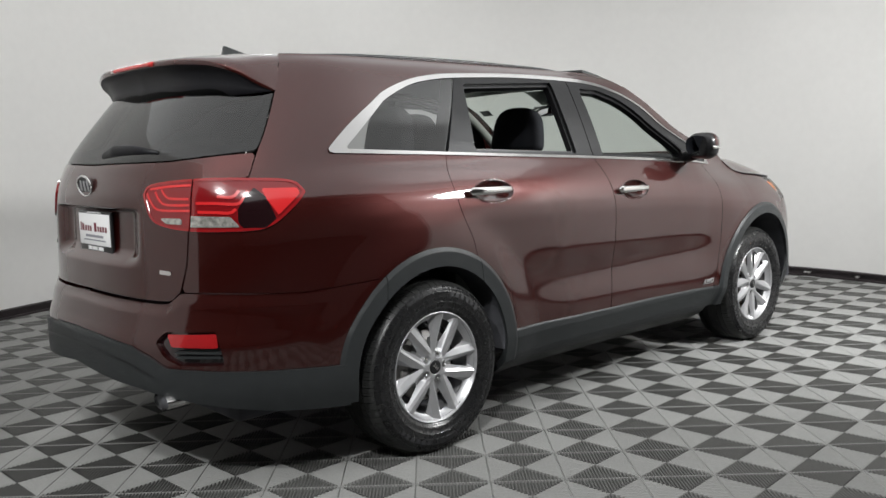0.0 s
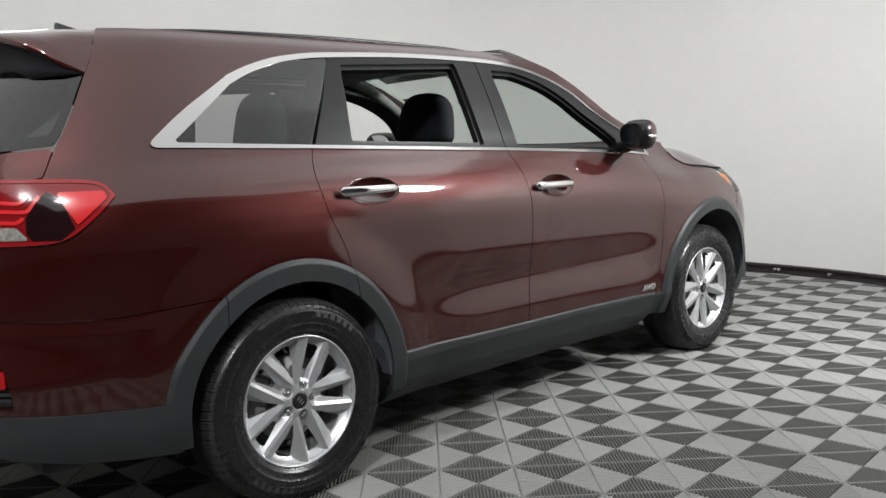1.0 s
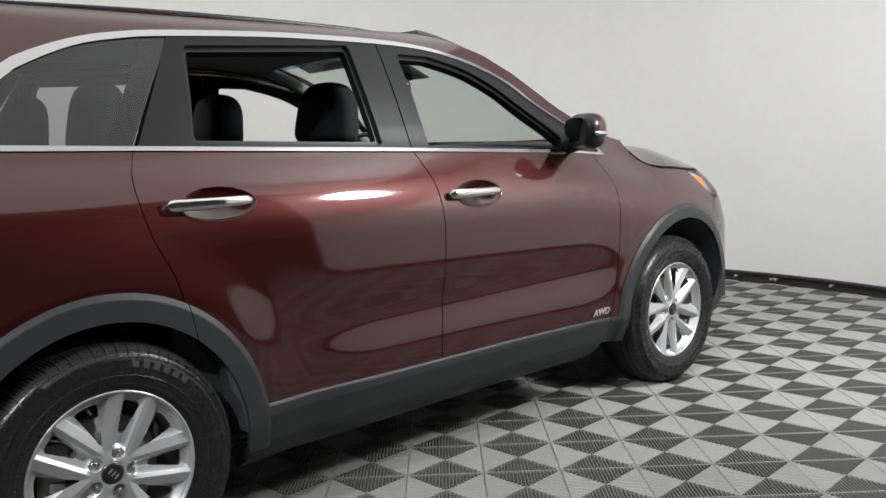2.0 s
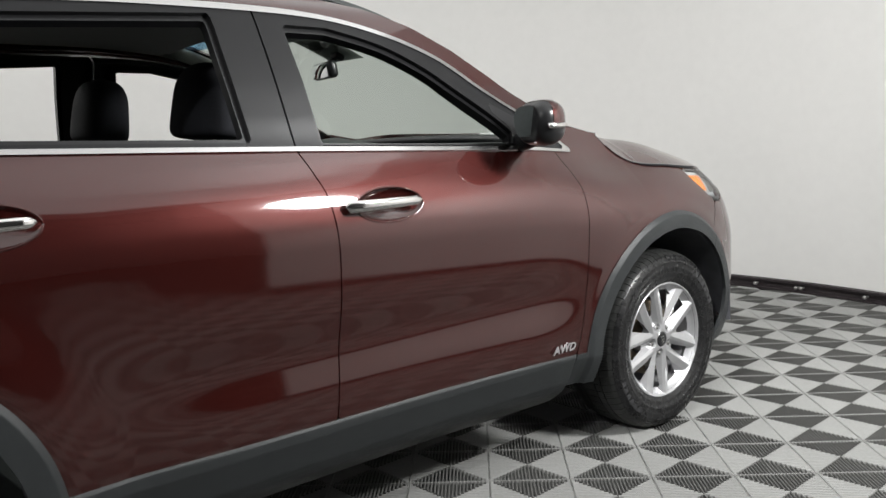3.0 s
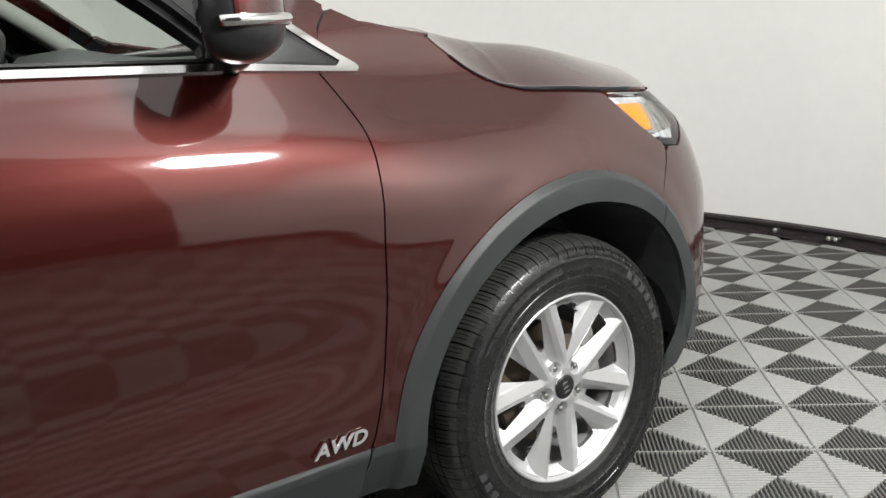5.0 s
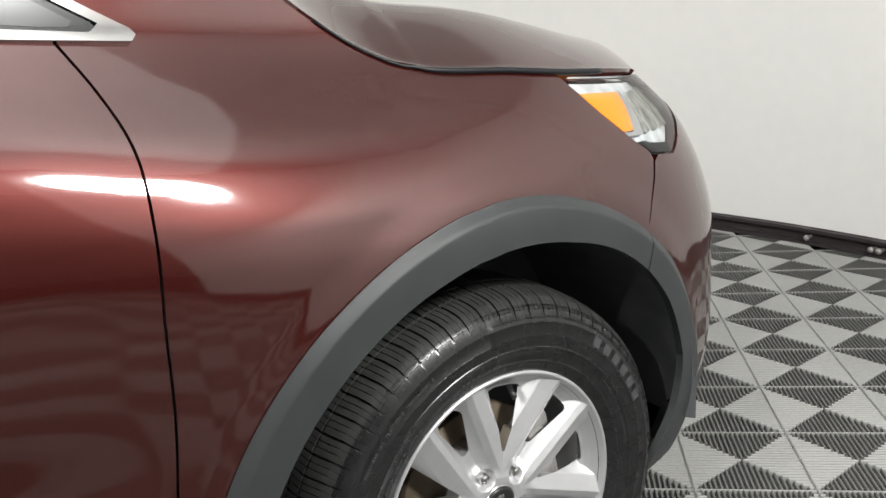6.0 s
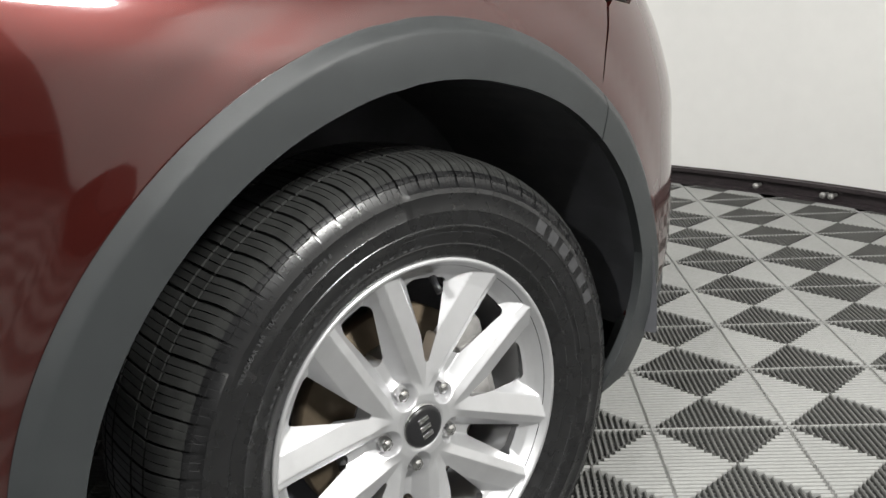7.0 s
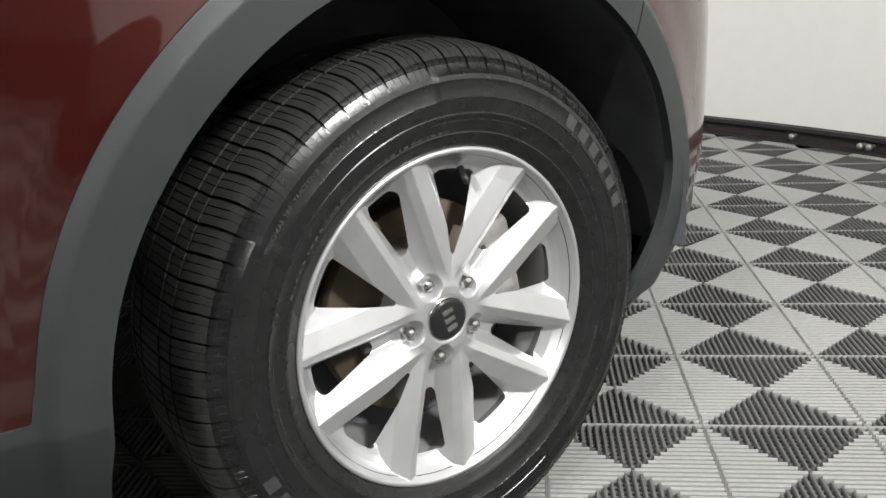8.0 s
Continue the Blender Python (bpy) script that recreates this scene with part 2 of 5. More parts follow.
def sd(poly, u, z):
    """Signed distance to a polygon, positive inside."""
    p = np.array(poly, float)
    q = np.roll(p, -1, axis=0)
    best, inside = np.full(u.shape, 1e9), np.zeros(u.shape, bool)
    for (ax, ay), (bx, by) in zip(p, q):
        dx, dy = bx - ax, by - ay
        t = np.clip(((u - ax) * dx + (z - ay) * dy) / max(dx * dx + dy * dy, 1e-12), 0, 1)
        best = np.minimum(best, np.hypot(u - ax - t * dx, z - ay - t * dy))
        cross = (ay > z) != (by > z)
        inside ^= cross & (u < ax + (z - ay) * dx / (dy if abs(dy) > 1e-12 else 1e-12))
    return np.where(inside, best, -best)


def patch(surface, normal, us, zs, keep, lift=0.0, depth=0.016, both=False, side=1):
    """Cuts the sheet surface(u, z) to where every function of keep is positive; gives its edges depth. Returns verts, faces, normals."""
    us, zs = np.asarray(us), np.asarray(zs)
    uu, zz = np.meshgrid(us, zs, indexing="ij")
    vals = [k(uu, zz) for k in keep]
    low = np.minimum.reduce(vals) if vals else np.ones_like(uu)
    ids, params, faces = {}, [], []

    def vid(a, b):
        key = (round(float(a), 5), round(float(b), 5))
        if key not in ids:
            ids[key] = len(params)
            params.append((float(a), float(b)))
        return ids[key]
    for i in range(len(us) - 1):
        for j in range(len(zs) - 1):
            c = ((i, j), (i + 1, j), (i + 1, j + 1), (i, j + 1))
            if max(low[q] for q in c) <= 0 and any(max(v[q] for q in c) <= 0 for v in vals):
                continue
            if min(low[q] for q in c) > 0:
                faces.append([vid(uu[q], zz[q]) for q in c])
                continue
            poly = [(uu[q], zz[q], *[v[q] for v in vals]) for q in c]
            for k in range(len(vals)):
                cut = []
                for m in range(len(poly)):
                    a, b = poly[m - 1], poly[m]
                    fa, fb = a[2 + k], b[2 + k]
                    if (fa > 0) != (fb > 0):
                        t = fa / (fa - fb)
                        cut.append(tuple(x + (y - x) * t for x, y in zip(a, b)))
                    if fb > 0:
                        cut.append(b)
                poly = cut
                if len(poly) < 3:
                    break
            if len(poly) >= 3:
                f = [vid(p[0], p[1]) for p in poly]
                f = [v for n, v in enumerate(f) if v != f[n - 1]]
                if len(set(f)) == len(f) and len(f) >= 3:
                    faces.append(f)
    if not faces:
        return [], [], []
    pa = np.array(params)
    nrm = normal(pa[:, 0], pa[:, 1])
    pos = surface(pa[:, 0], pa[:, 1]) + lift * nrm
    edges = {}
    for f in faces:
        for n in range(len(f)):
            a, b = f[n - 1], f[n]
            if (b, a) in edges:
                del edges[(b, a)]
            else:
                edges[(a, b)] = 1
    verts, normals = list(pos), list(nrm)
    if depth:
        for a, b in edges:
            if both and abs(pos[a][0]) < 1e-3 and abs(pos[b][0]) < 1e-3:
                continue
            pa_, pb = pos[a], pos[b]
            ia, ib = pa_ - depth * nrm[a], pb - depth * nrm[b]
            out = np.cross(pb - pa_, nrm[a])
            out = out / max(np.linalg.norm(out), 1e-9)
            k = len(verts)
            verts += [pa_, pb, ib, ia]
            normals += [out] * 4
            faces.append([k + 1, k, k + 3, k + 2])
    verts, normals = np.array(verts), np.array(normals)
    if both:
        n = len(verts)
        flip = np.array([-1, 1, 1])
        verts, normals = np.concatenate([verts, verts * flip]), np.concatenate([normals, normals * flip])
        faces = faces + [[v + n for v in reversed(f)] for f in faces]
    elif side < 0:
        flip = np.array([-1, 1, 1])
        verts, normals = verts * flip, normals * flip
        faces = [list(reversed(f)) for f in faces]
    return verts, faces, normals


def span(a, b, d):
    return np.linspace(a, b, max(2, int(math.ceil((b - a) / d)) + 1))


def panel(name, material, parent, poly, keep=(), gap=0.0, lift=0.0, depth=0.016, both=False, side=1, d=0.014, label=""):
    """A piece of the car's skin bounded by a polygon in (u, z)."""
    p = np.array(poly)
    us, zs = span(max(p[:, 0].min(), U_TAIL), min(p[:, 0].max(), U_NOSE), d), span(p[:, 1].min(), p[:, 1].max(), d)
    ks = [lambda u, z: sd(poly, u, z) - gap] + list(keep)
    v, f, n = patch(skin, skin_normal, us, zs, ks, lift, depth, both, side)
    return part(name, v, f, material, parent, label, normals=n)


def smooth_line(points, n=8):
    """A rounder polyline through points (Catmull-Rom)."""
    p = [np.array(q, float) for q in points]
    p = [2 * p[0] - p[1]] + p + [2 * p[-1] - p[-2]]
    out = []
    for i in range(1, len(p) - 2):
        for t in np.linspace(0, 1, n, endpoint=False):
            a, b, c, d = p[i - 1], p[i], p[i + 1], p[i + 2]
            out.append(.5 * (2 * b + (c - a) * t + (2 * a - 5 * b + 4 * c - d) * t * t + (3 * b - a - 3 * c + d) * t ** 3))
    out.append(p[-2])
    return [tuple(q) for q in out]


def lathe(profile, steps, axis="x", a0=0.0, a1=2 * math.pi):
    """Spins a profile of (r, x) round the x axis. Returns verts, faces."""
    closed = abs(a1 - a0 - 2 * math.pi) < 1e-6
    n = steps if closed else steps + 1
    verts, faces, m = [], [], len(profile)
    for i in range(n):
        a = a0 + (a1 - a0) * i / steps
        verts += [(x, r * math.cos(a), r * math.sin(a)) for r, x in profile]
    for i in range(steps):
        k = (i + 1) % n
        for j in range(m - 1):
            faces.append((i * m + j, k * m + j, k * m + j + 1, i * m + j + 1))
    return verts, faces


def box_bm(bm, x0, x1, y0, y1, z0, z1, bevel=0.0, segs=2):
    made = bmesh.ops.create_cube(bm, size=1.0, matrix=Matrix.Translation(((x0 + x1) / 2, (y0 + y1) / 2, (z0 + z1) / 2)) @ Matrix.Diagonal((x1 - x0, y1 - y0, z1 - z0, 1)))
    if bevel:
        es = list({e for v in made["verts"] for e in v.link_edges})
        bmesh.ops.bevel(bm, geom=es, offset=bevel, segments=segs, affect="EDGES", profile=.5)


def tube(points, radius, sides=10, flat=1.0):
    """A round bar along points. Returns verts, faces."""
    p = [Vector(q) for q in points]
    verts, faces = [], []
    for i, q in enumerate(p):
        t = (p[min(i + 1, len(p) - 1)] - p[max(i - 1, 0)]).normalized()
        s = t.cross(Vector((0, 0, 1)))
        s = s.normalized() if s.length > 1e-4 else Vector((1, 0, 0))
        w = s.cross(t)
        r = radius[i] if isinstance(radius, (list, tuple)) else radius
        verts += [q + r * (math.cos(2 * math.pi * k / sides) * s * flat + math.sin(2 * math.pi * k / sides) * w) for k in range(sides)]
    for i in range(len(p) - 1):
        for k in range(sides):
            a, b = i * sides + k, i * sides + (k + 1) % sides
            faces.append((a, b, b + sides, a + sides))
    faces.append(tuple(reversed(range(sides))))
    faces.append(tuple(range((len(p) - 1) * sides, len(p) * sides)))
    return verts, faces


# ---- the booth: a round white wall, open towards the hall
MID, RADIUS, HEIGHT = (0.0, 1.4), 4.2, 3.4
OPEN_FROM, OPEN_TO = radians(-78), radians(17.5)


def arc_wall(name, r0, r1, z0, z1, a0, a1, steps, material, label="", parent=None):
    verts, faces = [], []
    for i in range(steps + 1):
        a = a0 + (a1 - a0) * i / steps
        for r, z in ((r0, z0), (r1, z0), (r1, z1), (r0, z1)):
            verts.append((MID[0] + r * math.cos(a), MID[1] + r * math.sin(a), z))
    for i in range(steps):
        for k in range(4):
            a, b = 4 * i + k, 4 * i + (k + 1) % 4
            faces.append((a, a + 4, b + 4, b))
    faces += [(0, 1, 2, 3), (4 * steps + 3, 4 * steps + 2, 4 * steps + 1, 4 * steps)]
    ob = part(name, verts, faces, material, parent, smooth=False)
    bm = bmesh.new()
    bm.from_mesh(ob.data)
    bmesh.ops.recalc_face_normals(bm, faces=bm.faces)
    for f in bm.faces:
        f.smooth = abs(f.normal.z) < .5
    for e in bm.edges:
        e.smooth = e.calc_face_angle(0) < .6
    bm.to_mesh(ob.data)
    bm.free()
    if label:
        tagged(ob, label, kind="structure")
    return ob


arc_wall("wall_round", RADIUS, RADIUS + .12, 0.075, HEIGHT, OPEN_TO, OPEN_FROM + 2 * math.pi, 120, WALL, "smooth curved white booth wall")
base = arc_wall("baseboard", RADIUS - .012, RADIUS + .10, 0.0, .075, OPEN_TO, OPEN_FROM + 2 * math.pi, 120, TRACK, "dark metal track along the foot of the wall")
arc_wall("rail_lip", RADIUS - .035, RADIUS - .012, .056, .072, OPEN_TO, OPEN_FROM + 2 * math.pi, 120, TRACK, parent=base)
arc_wall("rail_foot", RADIUS - .05, RADIUS - .012, .0, .012, OPEN_TO, OPEN_FROM + 2 * math.pi, 120, TRACK, parent=base)

for bx in (-.235, .07, .106, .56):
    a = math.atan2(math.sqrt(RADIUS ** 2 - bx ** 2), bx)
    v, f = lathe([(.0, .022), (.010, .021), (.013, .016), (.013, .003), (.008, .0), (.008, -.03)], 18)
    m4 = pose(MID[0] + (RADIUS - .050) * math.cos(a), MID[1] + (RADIUS - .050) * math.sin(a), .036) @ Matrix.Rotation(a + math.pi, 4, "Z")
    part("rail_knob", [m4 @ Vector(q) for q in v], f, BOLT, base, "grey round knob", smooth=True)

v, f = [], []
for i in range(96):
    a = 2 * math.pi * i / 96
    v.append((MID[0] + (RADIUS + .1) * math.cos(a), MID[1] + (RADIUS + .1) * math.sin(a), HEIGHT - .012))
tagged(part("ceiling", v + [(x, y, z + .1) for x, y, z in v], [tuple(reversed(range(96)))] + [tuple(range(96, 192))] + [(i, (i + 1) % 96, 96 + (i + 1) % 96, 96 + i) for i in range(96)], CEIL),
       "plain grey booth ceiling", kind="structure")
# the hall round the booth
for name, x0, x1, y0, y1 in (("wall_east", 8.0, 8.2, -9, 9), ("wall_west", -8.2, -8.0, -9, 9), ("wall_north", -8, 8, 9, 9.2), ("wall_south", -8, 8, -9.2, -9)):
    bm = bmesh.new()
    box_bm(bm, x0, x1, y0, y1, 0, 4.6)
    tagged(bm_part(name, bm, HALL, smooth=False), "plain grey hall wall", kind="structure")
bm = bmesh.new()
box_bm(bm, -8.2, 8.2, -9.2, 9.2, 4.6, 4.7)
tagged(bm_part("ceiling_hall", bm, HALL, smooth=False), "plain dark hall ceiling", kind="structure")
bm = bmesh.new()
box_bm(bm, -8.2, 8.2, -9.2, 9.2, -.12, -.021)
floor = tagged(bm_part("floor", bm, UNDER, smooth=False), "ribbed grey plastic tiles clicked together over concrete", kind="structure")

# ---- the car: rear axle at y = 0, front axle at y = 2.78
car = tagged(new("car"), "glossy dark maroon sport utility car with silver alloy wheels", "car")
WHEELBASE, AXLE_Z = 2.78, 0.36

C_SEAM = [(.165, 1.243), (.137, 1.145), (.157, 1.003), (.212, .876), (.245, .74)]
B_SEAM = [(1.182, 1.205), (1.215, 1.13), (1.24, 1.05), (1.250, .861), (1.235, .608), (1.207, .39)]
F_SEAM = [(2.228, 1.152), (2.262, 1.087), (2.281, 1.02), (2.279, .93), (2.272, .83), (2.267, .70), (2.25, .56), (2.226, .46), (2.207, .415), (2.195, .35)]
GATE_UP = [(-.772, 1.178), (-.757, 1.21), (-.740, 1.28), (-.726, 1.36), (-.724, 1.50), (-.742, 1.64)]
LAMP = smooth_line([(-1.208, 1.12), (-1.165, 1.158), (-.97, 1.176), (-.77, 1.174), (-.62, 1.162), (-.572, 1.118)], 5)[:-1] + \
    smooth_line([(-.572, 1.118), (-.636, 1.06), (-.735, .996), (-.874, .986), (-1.02, .990), (-1.129, 1.008), (-1.181, 1.038), (-1.208, 1.12)], 5)[:-1]
OUT = smooth_line([(-.448, 1.262), (-.44, 1.285), (-.314, 1.386), (-.105, 1.495), (.055, 1.553), (.20, 1.581), (.365, 1.596), (.76, 1.611), (1.16, 1.609), (1.40, 1.592), (1.57, 1.562),
                   (1.72, 1.522), (1.86, 1.465), (2.0, 1.378), (2.12, 1.285), (2.24, 1.20), (2.325, 1.148)], 4) + [(2.322, 1.136), (2.07, 1.1565), (1.18, 1.1965), (.16, 1.2365), (-.43, 1.2555)]
INN = smooth_line([(-.365, 1.279), (-.24, 1.376), (-.10, 1.464), (.06, 1.532), (.20, 1.561), (.365, 1.577), (.76, 1.593), (1.16, 1.591), (1.395, 1.578), (1.562, 1.550),
                   (1.712, 1.511), (1.852, 1.455), (1.992, 1.368), (2.112, 1.275), (2.205, 1.208), (2.285, 1.158)], 4) + [(2.27, 1.150), (2.07, 1.169), (1.18, 1.209), (.16, 1.249), (-.36, 1.270)]
ARCH_R, ARCH_F = (0.0, .38, .484), (2.772, .38, .508)
SILL_TOP = [(.40, .452), (.488, .448), (1.2, .438), (1.6, .436), (2.0, .430), (2.2, .424), (2.40, .424)]
HOOD_LINE = [(2.33, 1.165), (2.447, 1.213), (2.515, 1.200), (2.576, 1.152), (2.64, 1.105), (2.704, 1.075), (2.80, 1.063), (2.926, 1.056), (3.075, 1.043), (3.237, 1.033), (3.42, 1.020), (3.8, 1.0)]


def off_arch(arch, grow=0.0):
    return lambda u, z: np.maximum(np.hypot(u - arch[0], z - arch[1]) - arch[2] - grow, (u < -9) * 1.0)


def not_in(poly, gap=0.0):
    return lambda u, z: -sd(poly, u, z) - gap


def sides(name, *args, **kw):
    return [panel(name, *args, side=s, **kw) for s in (1, -1)]


# doors
CUP_R, CUP_F = (.372, 1.074, .122, .050), (1.442, 1.031, .122, .050)


def in_cup(cup):
    return lambda u, z: (1 - np.hypot((u - cup[0]) / cup[2], (z - cup[1]) / cup[3])) * cup[3]


def off_cup(cup):
    return lambda u, z: -in_cup(cup)(u, z)


REAR_DOOR = smooth_line(C_SEAM, 5) + [(.245, .44), (.484, .445), (1.209, .433)] + smooth_line(B_SEAM[::-1], 5)[1:]
FRONT_DOOR = smooth_line(B_SEAM, 5)[:-1] + [(1.209, .433), (2.0, .426), (2.207, .419)] + smooth_line(F_SEAM[:-1][::-1], 5)[1:]
rear_doors = sides("rear_door", PAINT, car, REAR_DOOR, keep=[off_arch(ARCH_R, -.01), not_in(OUT, -.004), off_cup(CUP_R)], gap=.0022)
front_doors = sides("front_door", PAINT, car, FRONT_DOOR, keep=[not_in(OUT, -.004), off_cup(CUP_F)], gap=.0022)
# fenders
FENDER = smooth_line(F_SEAM[:-1], 5) + [(2.33, .418), (2.5, .5), (3.05, .5), (3.108, .785), (3.183, .896)] + \
    [(3.15, .918), (3.115, .950), (3.09, .990), (3.069, 1.037), (3.07, 1.044)] + HOOD_LINE[7:0:-1] + [(2.366, 1.230), (2.297, 1.263), (2.257, 1.226)]
fenders = sides("fender", PAINT, car, FENDER, keep=[off_arch(ARCH_F, -.01), not_in(OUT, -.004)], gap=.0014)
# quarter panels with the roof's side rails and the screen pillars
QUARTER = [(-1.054, .767), (-.9, .766), (-.603, .753), (-.20, .778), (.0, .8), (.245, .74)] + smooth_line(C_SEAM[::-1], 5)[1:] + \
    [(.3, 1.30), (2.245, 1.18), (2.255, 1.226), (2.295, 1.264), (2.21, 1.320), (2.08, 1.412), (1.92, 1.508), (1.76, 1.580), (1.58, 1.635), (1.45, 1.655), (-.742, 1.655)] + smooth_line(GATE_UP[::-1], 5) + \
    [(-.772, 1.176), (-1.018, .990), (-1.0275, .869)]
quarters = sides("quarter_panel", PAINT, car, QUARTER, keep=[not_in(OUT, -.004), not_in(LAMP), off_arch(ARCH_R, -.01)], gap=.0012)
# arch rings
def SEAM_FOOT(z):
    return np.interp(z, [.25, .30, .35, .41, .46], [2.178, 2.185, 2.195, 2.206, 2.226])


for name, arch, width, foot, front_foot in (("rear_arch_trim", ARCH_R, .078, .31, .30), ("front_arch_trim", ARCH_F, .064, .262, .290)):
    cx, cz, R = arch
    ring = [(cx - R - .02, foot), (cx - R - .02, cz + R + .02), (cx + R + .02, cz + R + .02), (cx + R + .02, foot)]

    def ring_keep(u, z, cx=cx, cz=cz, R=R):
        ring_at = R - np.hypot(u - cx, np.maximum(z, cz) - cz)
        if cx < 1:
            return ring_at
        # the front trim widens at its rear foot and runs on into the sill
        ring_at = ring_at + np.clip(.50 - z, 0, 1) ** 2 * (u < cx)
        return np.maximum(ring_at, np.minimum(.4215 - z, u - SEAM_FOOT(z) - .0025) * 1.0)

    def hole_keep(u, z, cx=cx, cz=cz, R=R, width=width):
        if cx < 1:
            return np.hypot(u - cx, np.maximum(z, cz) - cz) - (R - width)
        # the front opening: tight ahead of the wheel, the trim narrow behind it
        at = np.degrees(np.arctan2(z - cz, u - cx))
        at = np.where(at < -90, at + 360, at)
        inner = np.interp(at, [-20, -8, 4, 17, 35, 60, 75, 100, 108, 117, 127, 150, 180, 200], [.37, .384, .411, .436, .446, .444, .439, .441, .441, .442, .443, .444, .446, .472])
        return np.hypot(u - cx, z - cz) - inner
    cuts = ((-9, -.275), (-.272, .238), (.241, 9)) if name == "rear_arch_trim" else ((-9, 3.105), (3.108, 9))
    for s in (1, -1):
        for lo, hi in cuts:
            def between(u, z, lo=lo, hi=hi):
                lean = .18 * (z - .80)
                return np.minimum(u - lo + lean * (lo > 0), hi - lean * (hi > 0) * 1.0 - u) if name == "rear_arch_trim" else np.minimum(u - lo - .45 * (z - .78), hi + .45 * (z - .78) - u)
            def ring_skin(u, z):
                r = np.hypot(u - cx, np.maximum(z, cz) - cz)
                rise = .003 + .010 * np.clip((R - r) / .017, 0, 1)
                p = skin(u, z) + skin_normal(u, z) * rise[..., None]
                p[..., 0] -= .30 * np.clip(.405 - z, 0, .1) * (cx > 1) * (1 - step(2.24, 2.42, u))
                return p

            def ring_normal(u, z, e=.003):
                n = np.cross(ring_skin(u + e, z) - ring_skin(u - e, z), ring_skin(u, z + e) - ring_skin(u, z - e))
                return n / np.maximum(np.linalg.norm(n, axis=-1, keepdims=True), 1e-9)
            keep = [ring_keep, hole_keep, between, lambda u, z: np.where(u > cx, z - front_foot, z - (.30 if cx > 1 else foot))]
            v, f, n = patch(ring_skin, ring_normal, span(cx - R - .12 * (cx > 1) - .01, cx + R + .01, .0045), span(foot, cz + R + .01, .0045), keep, 0, .014, side=s)
            part(name, v, f, CLAD, car, "dark grey plastic wheel-arch trim", normals=n)
# sills
def sill_skin(u, z):
    p = skin(u, np.maximum(z, .40))
    t = np.clip((.47 - z) / .25, 0, 1)
    top = np.interp(u, [q[0] for q in SILL_TOP], [q[1] for q in SILL_TOP])
    d = np.clip((top - z) / .008, 0, 1)
    p[..., 0] += (.0055 - .002 * step(2.0, 2.3, u)) * d - .30 * np.clip(.405 - z, 0, .1) - .13 * np.clip((.33 - z) / .12, 0, 1) ** 2
    p[..., 2] = z
    return p


def sill_normal(u, z, e=.003):
    a, b = sill_skin(u + e, z) - sill_skin(u - e, z), sill_skin(u, z + e) - sill_skin(u, z - e)
    n = np.cross(a, b)
    return n / np.maximum(np.linalg.norm(n, axis=-1, keepdims=True), 1e-9)


for s in (1, -1):
    top = lambda u, z: np.interp(u, [q[0] for q in SILL_TOP], [q[1] for q in SILL_TOP]) - z
    v, f, n = patch(sill_skin, sill_normal, span(.43, 2.215, .02), span(.215, .47, .006), [top, lambda u, z: SEAM_FOOT(z) - .0025 - u], 0, .03, side=s)
    part("sill_trim", v, f, CLAD, car, "dark grey plastic sill trim", normals=n)
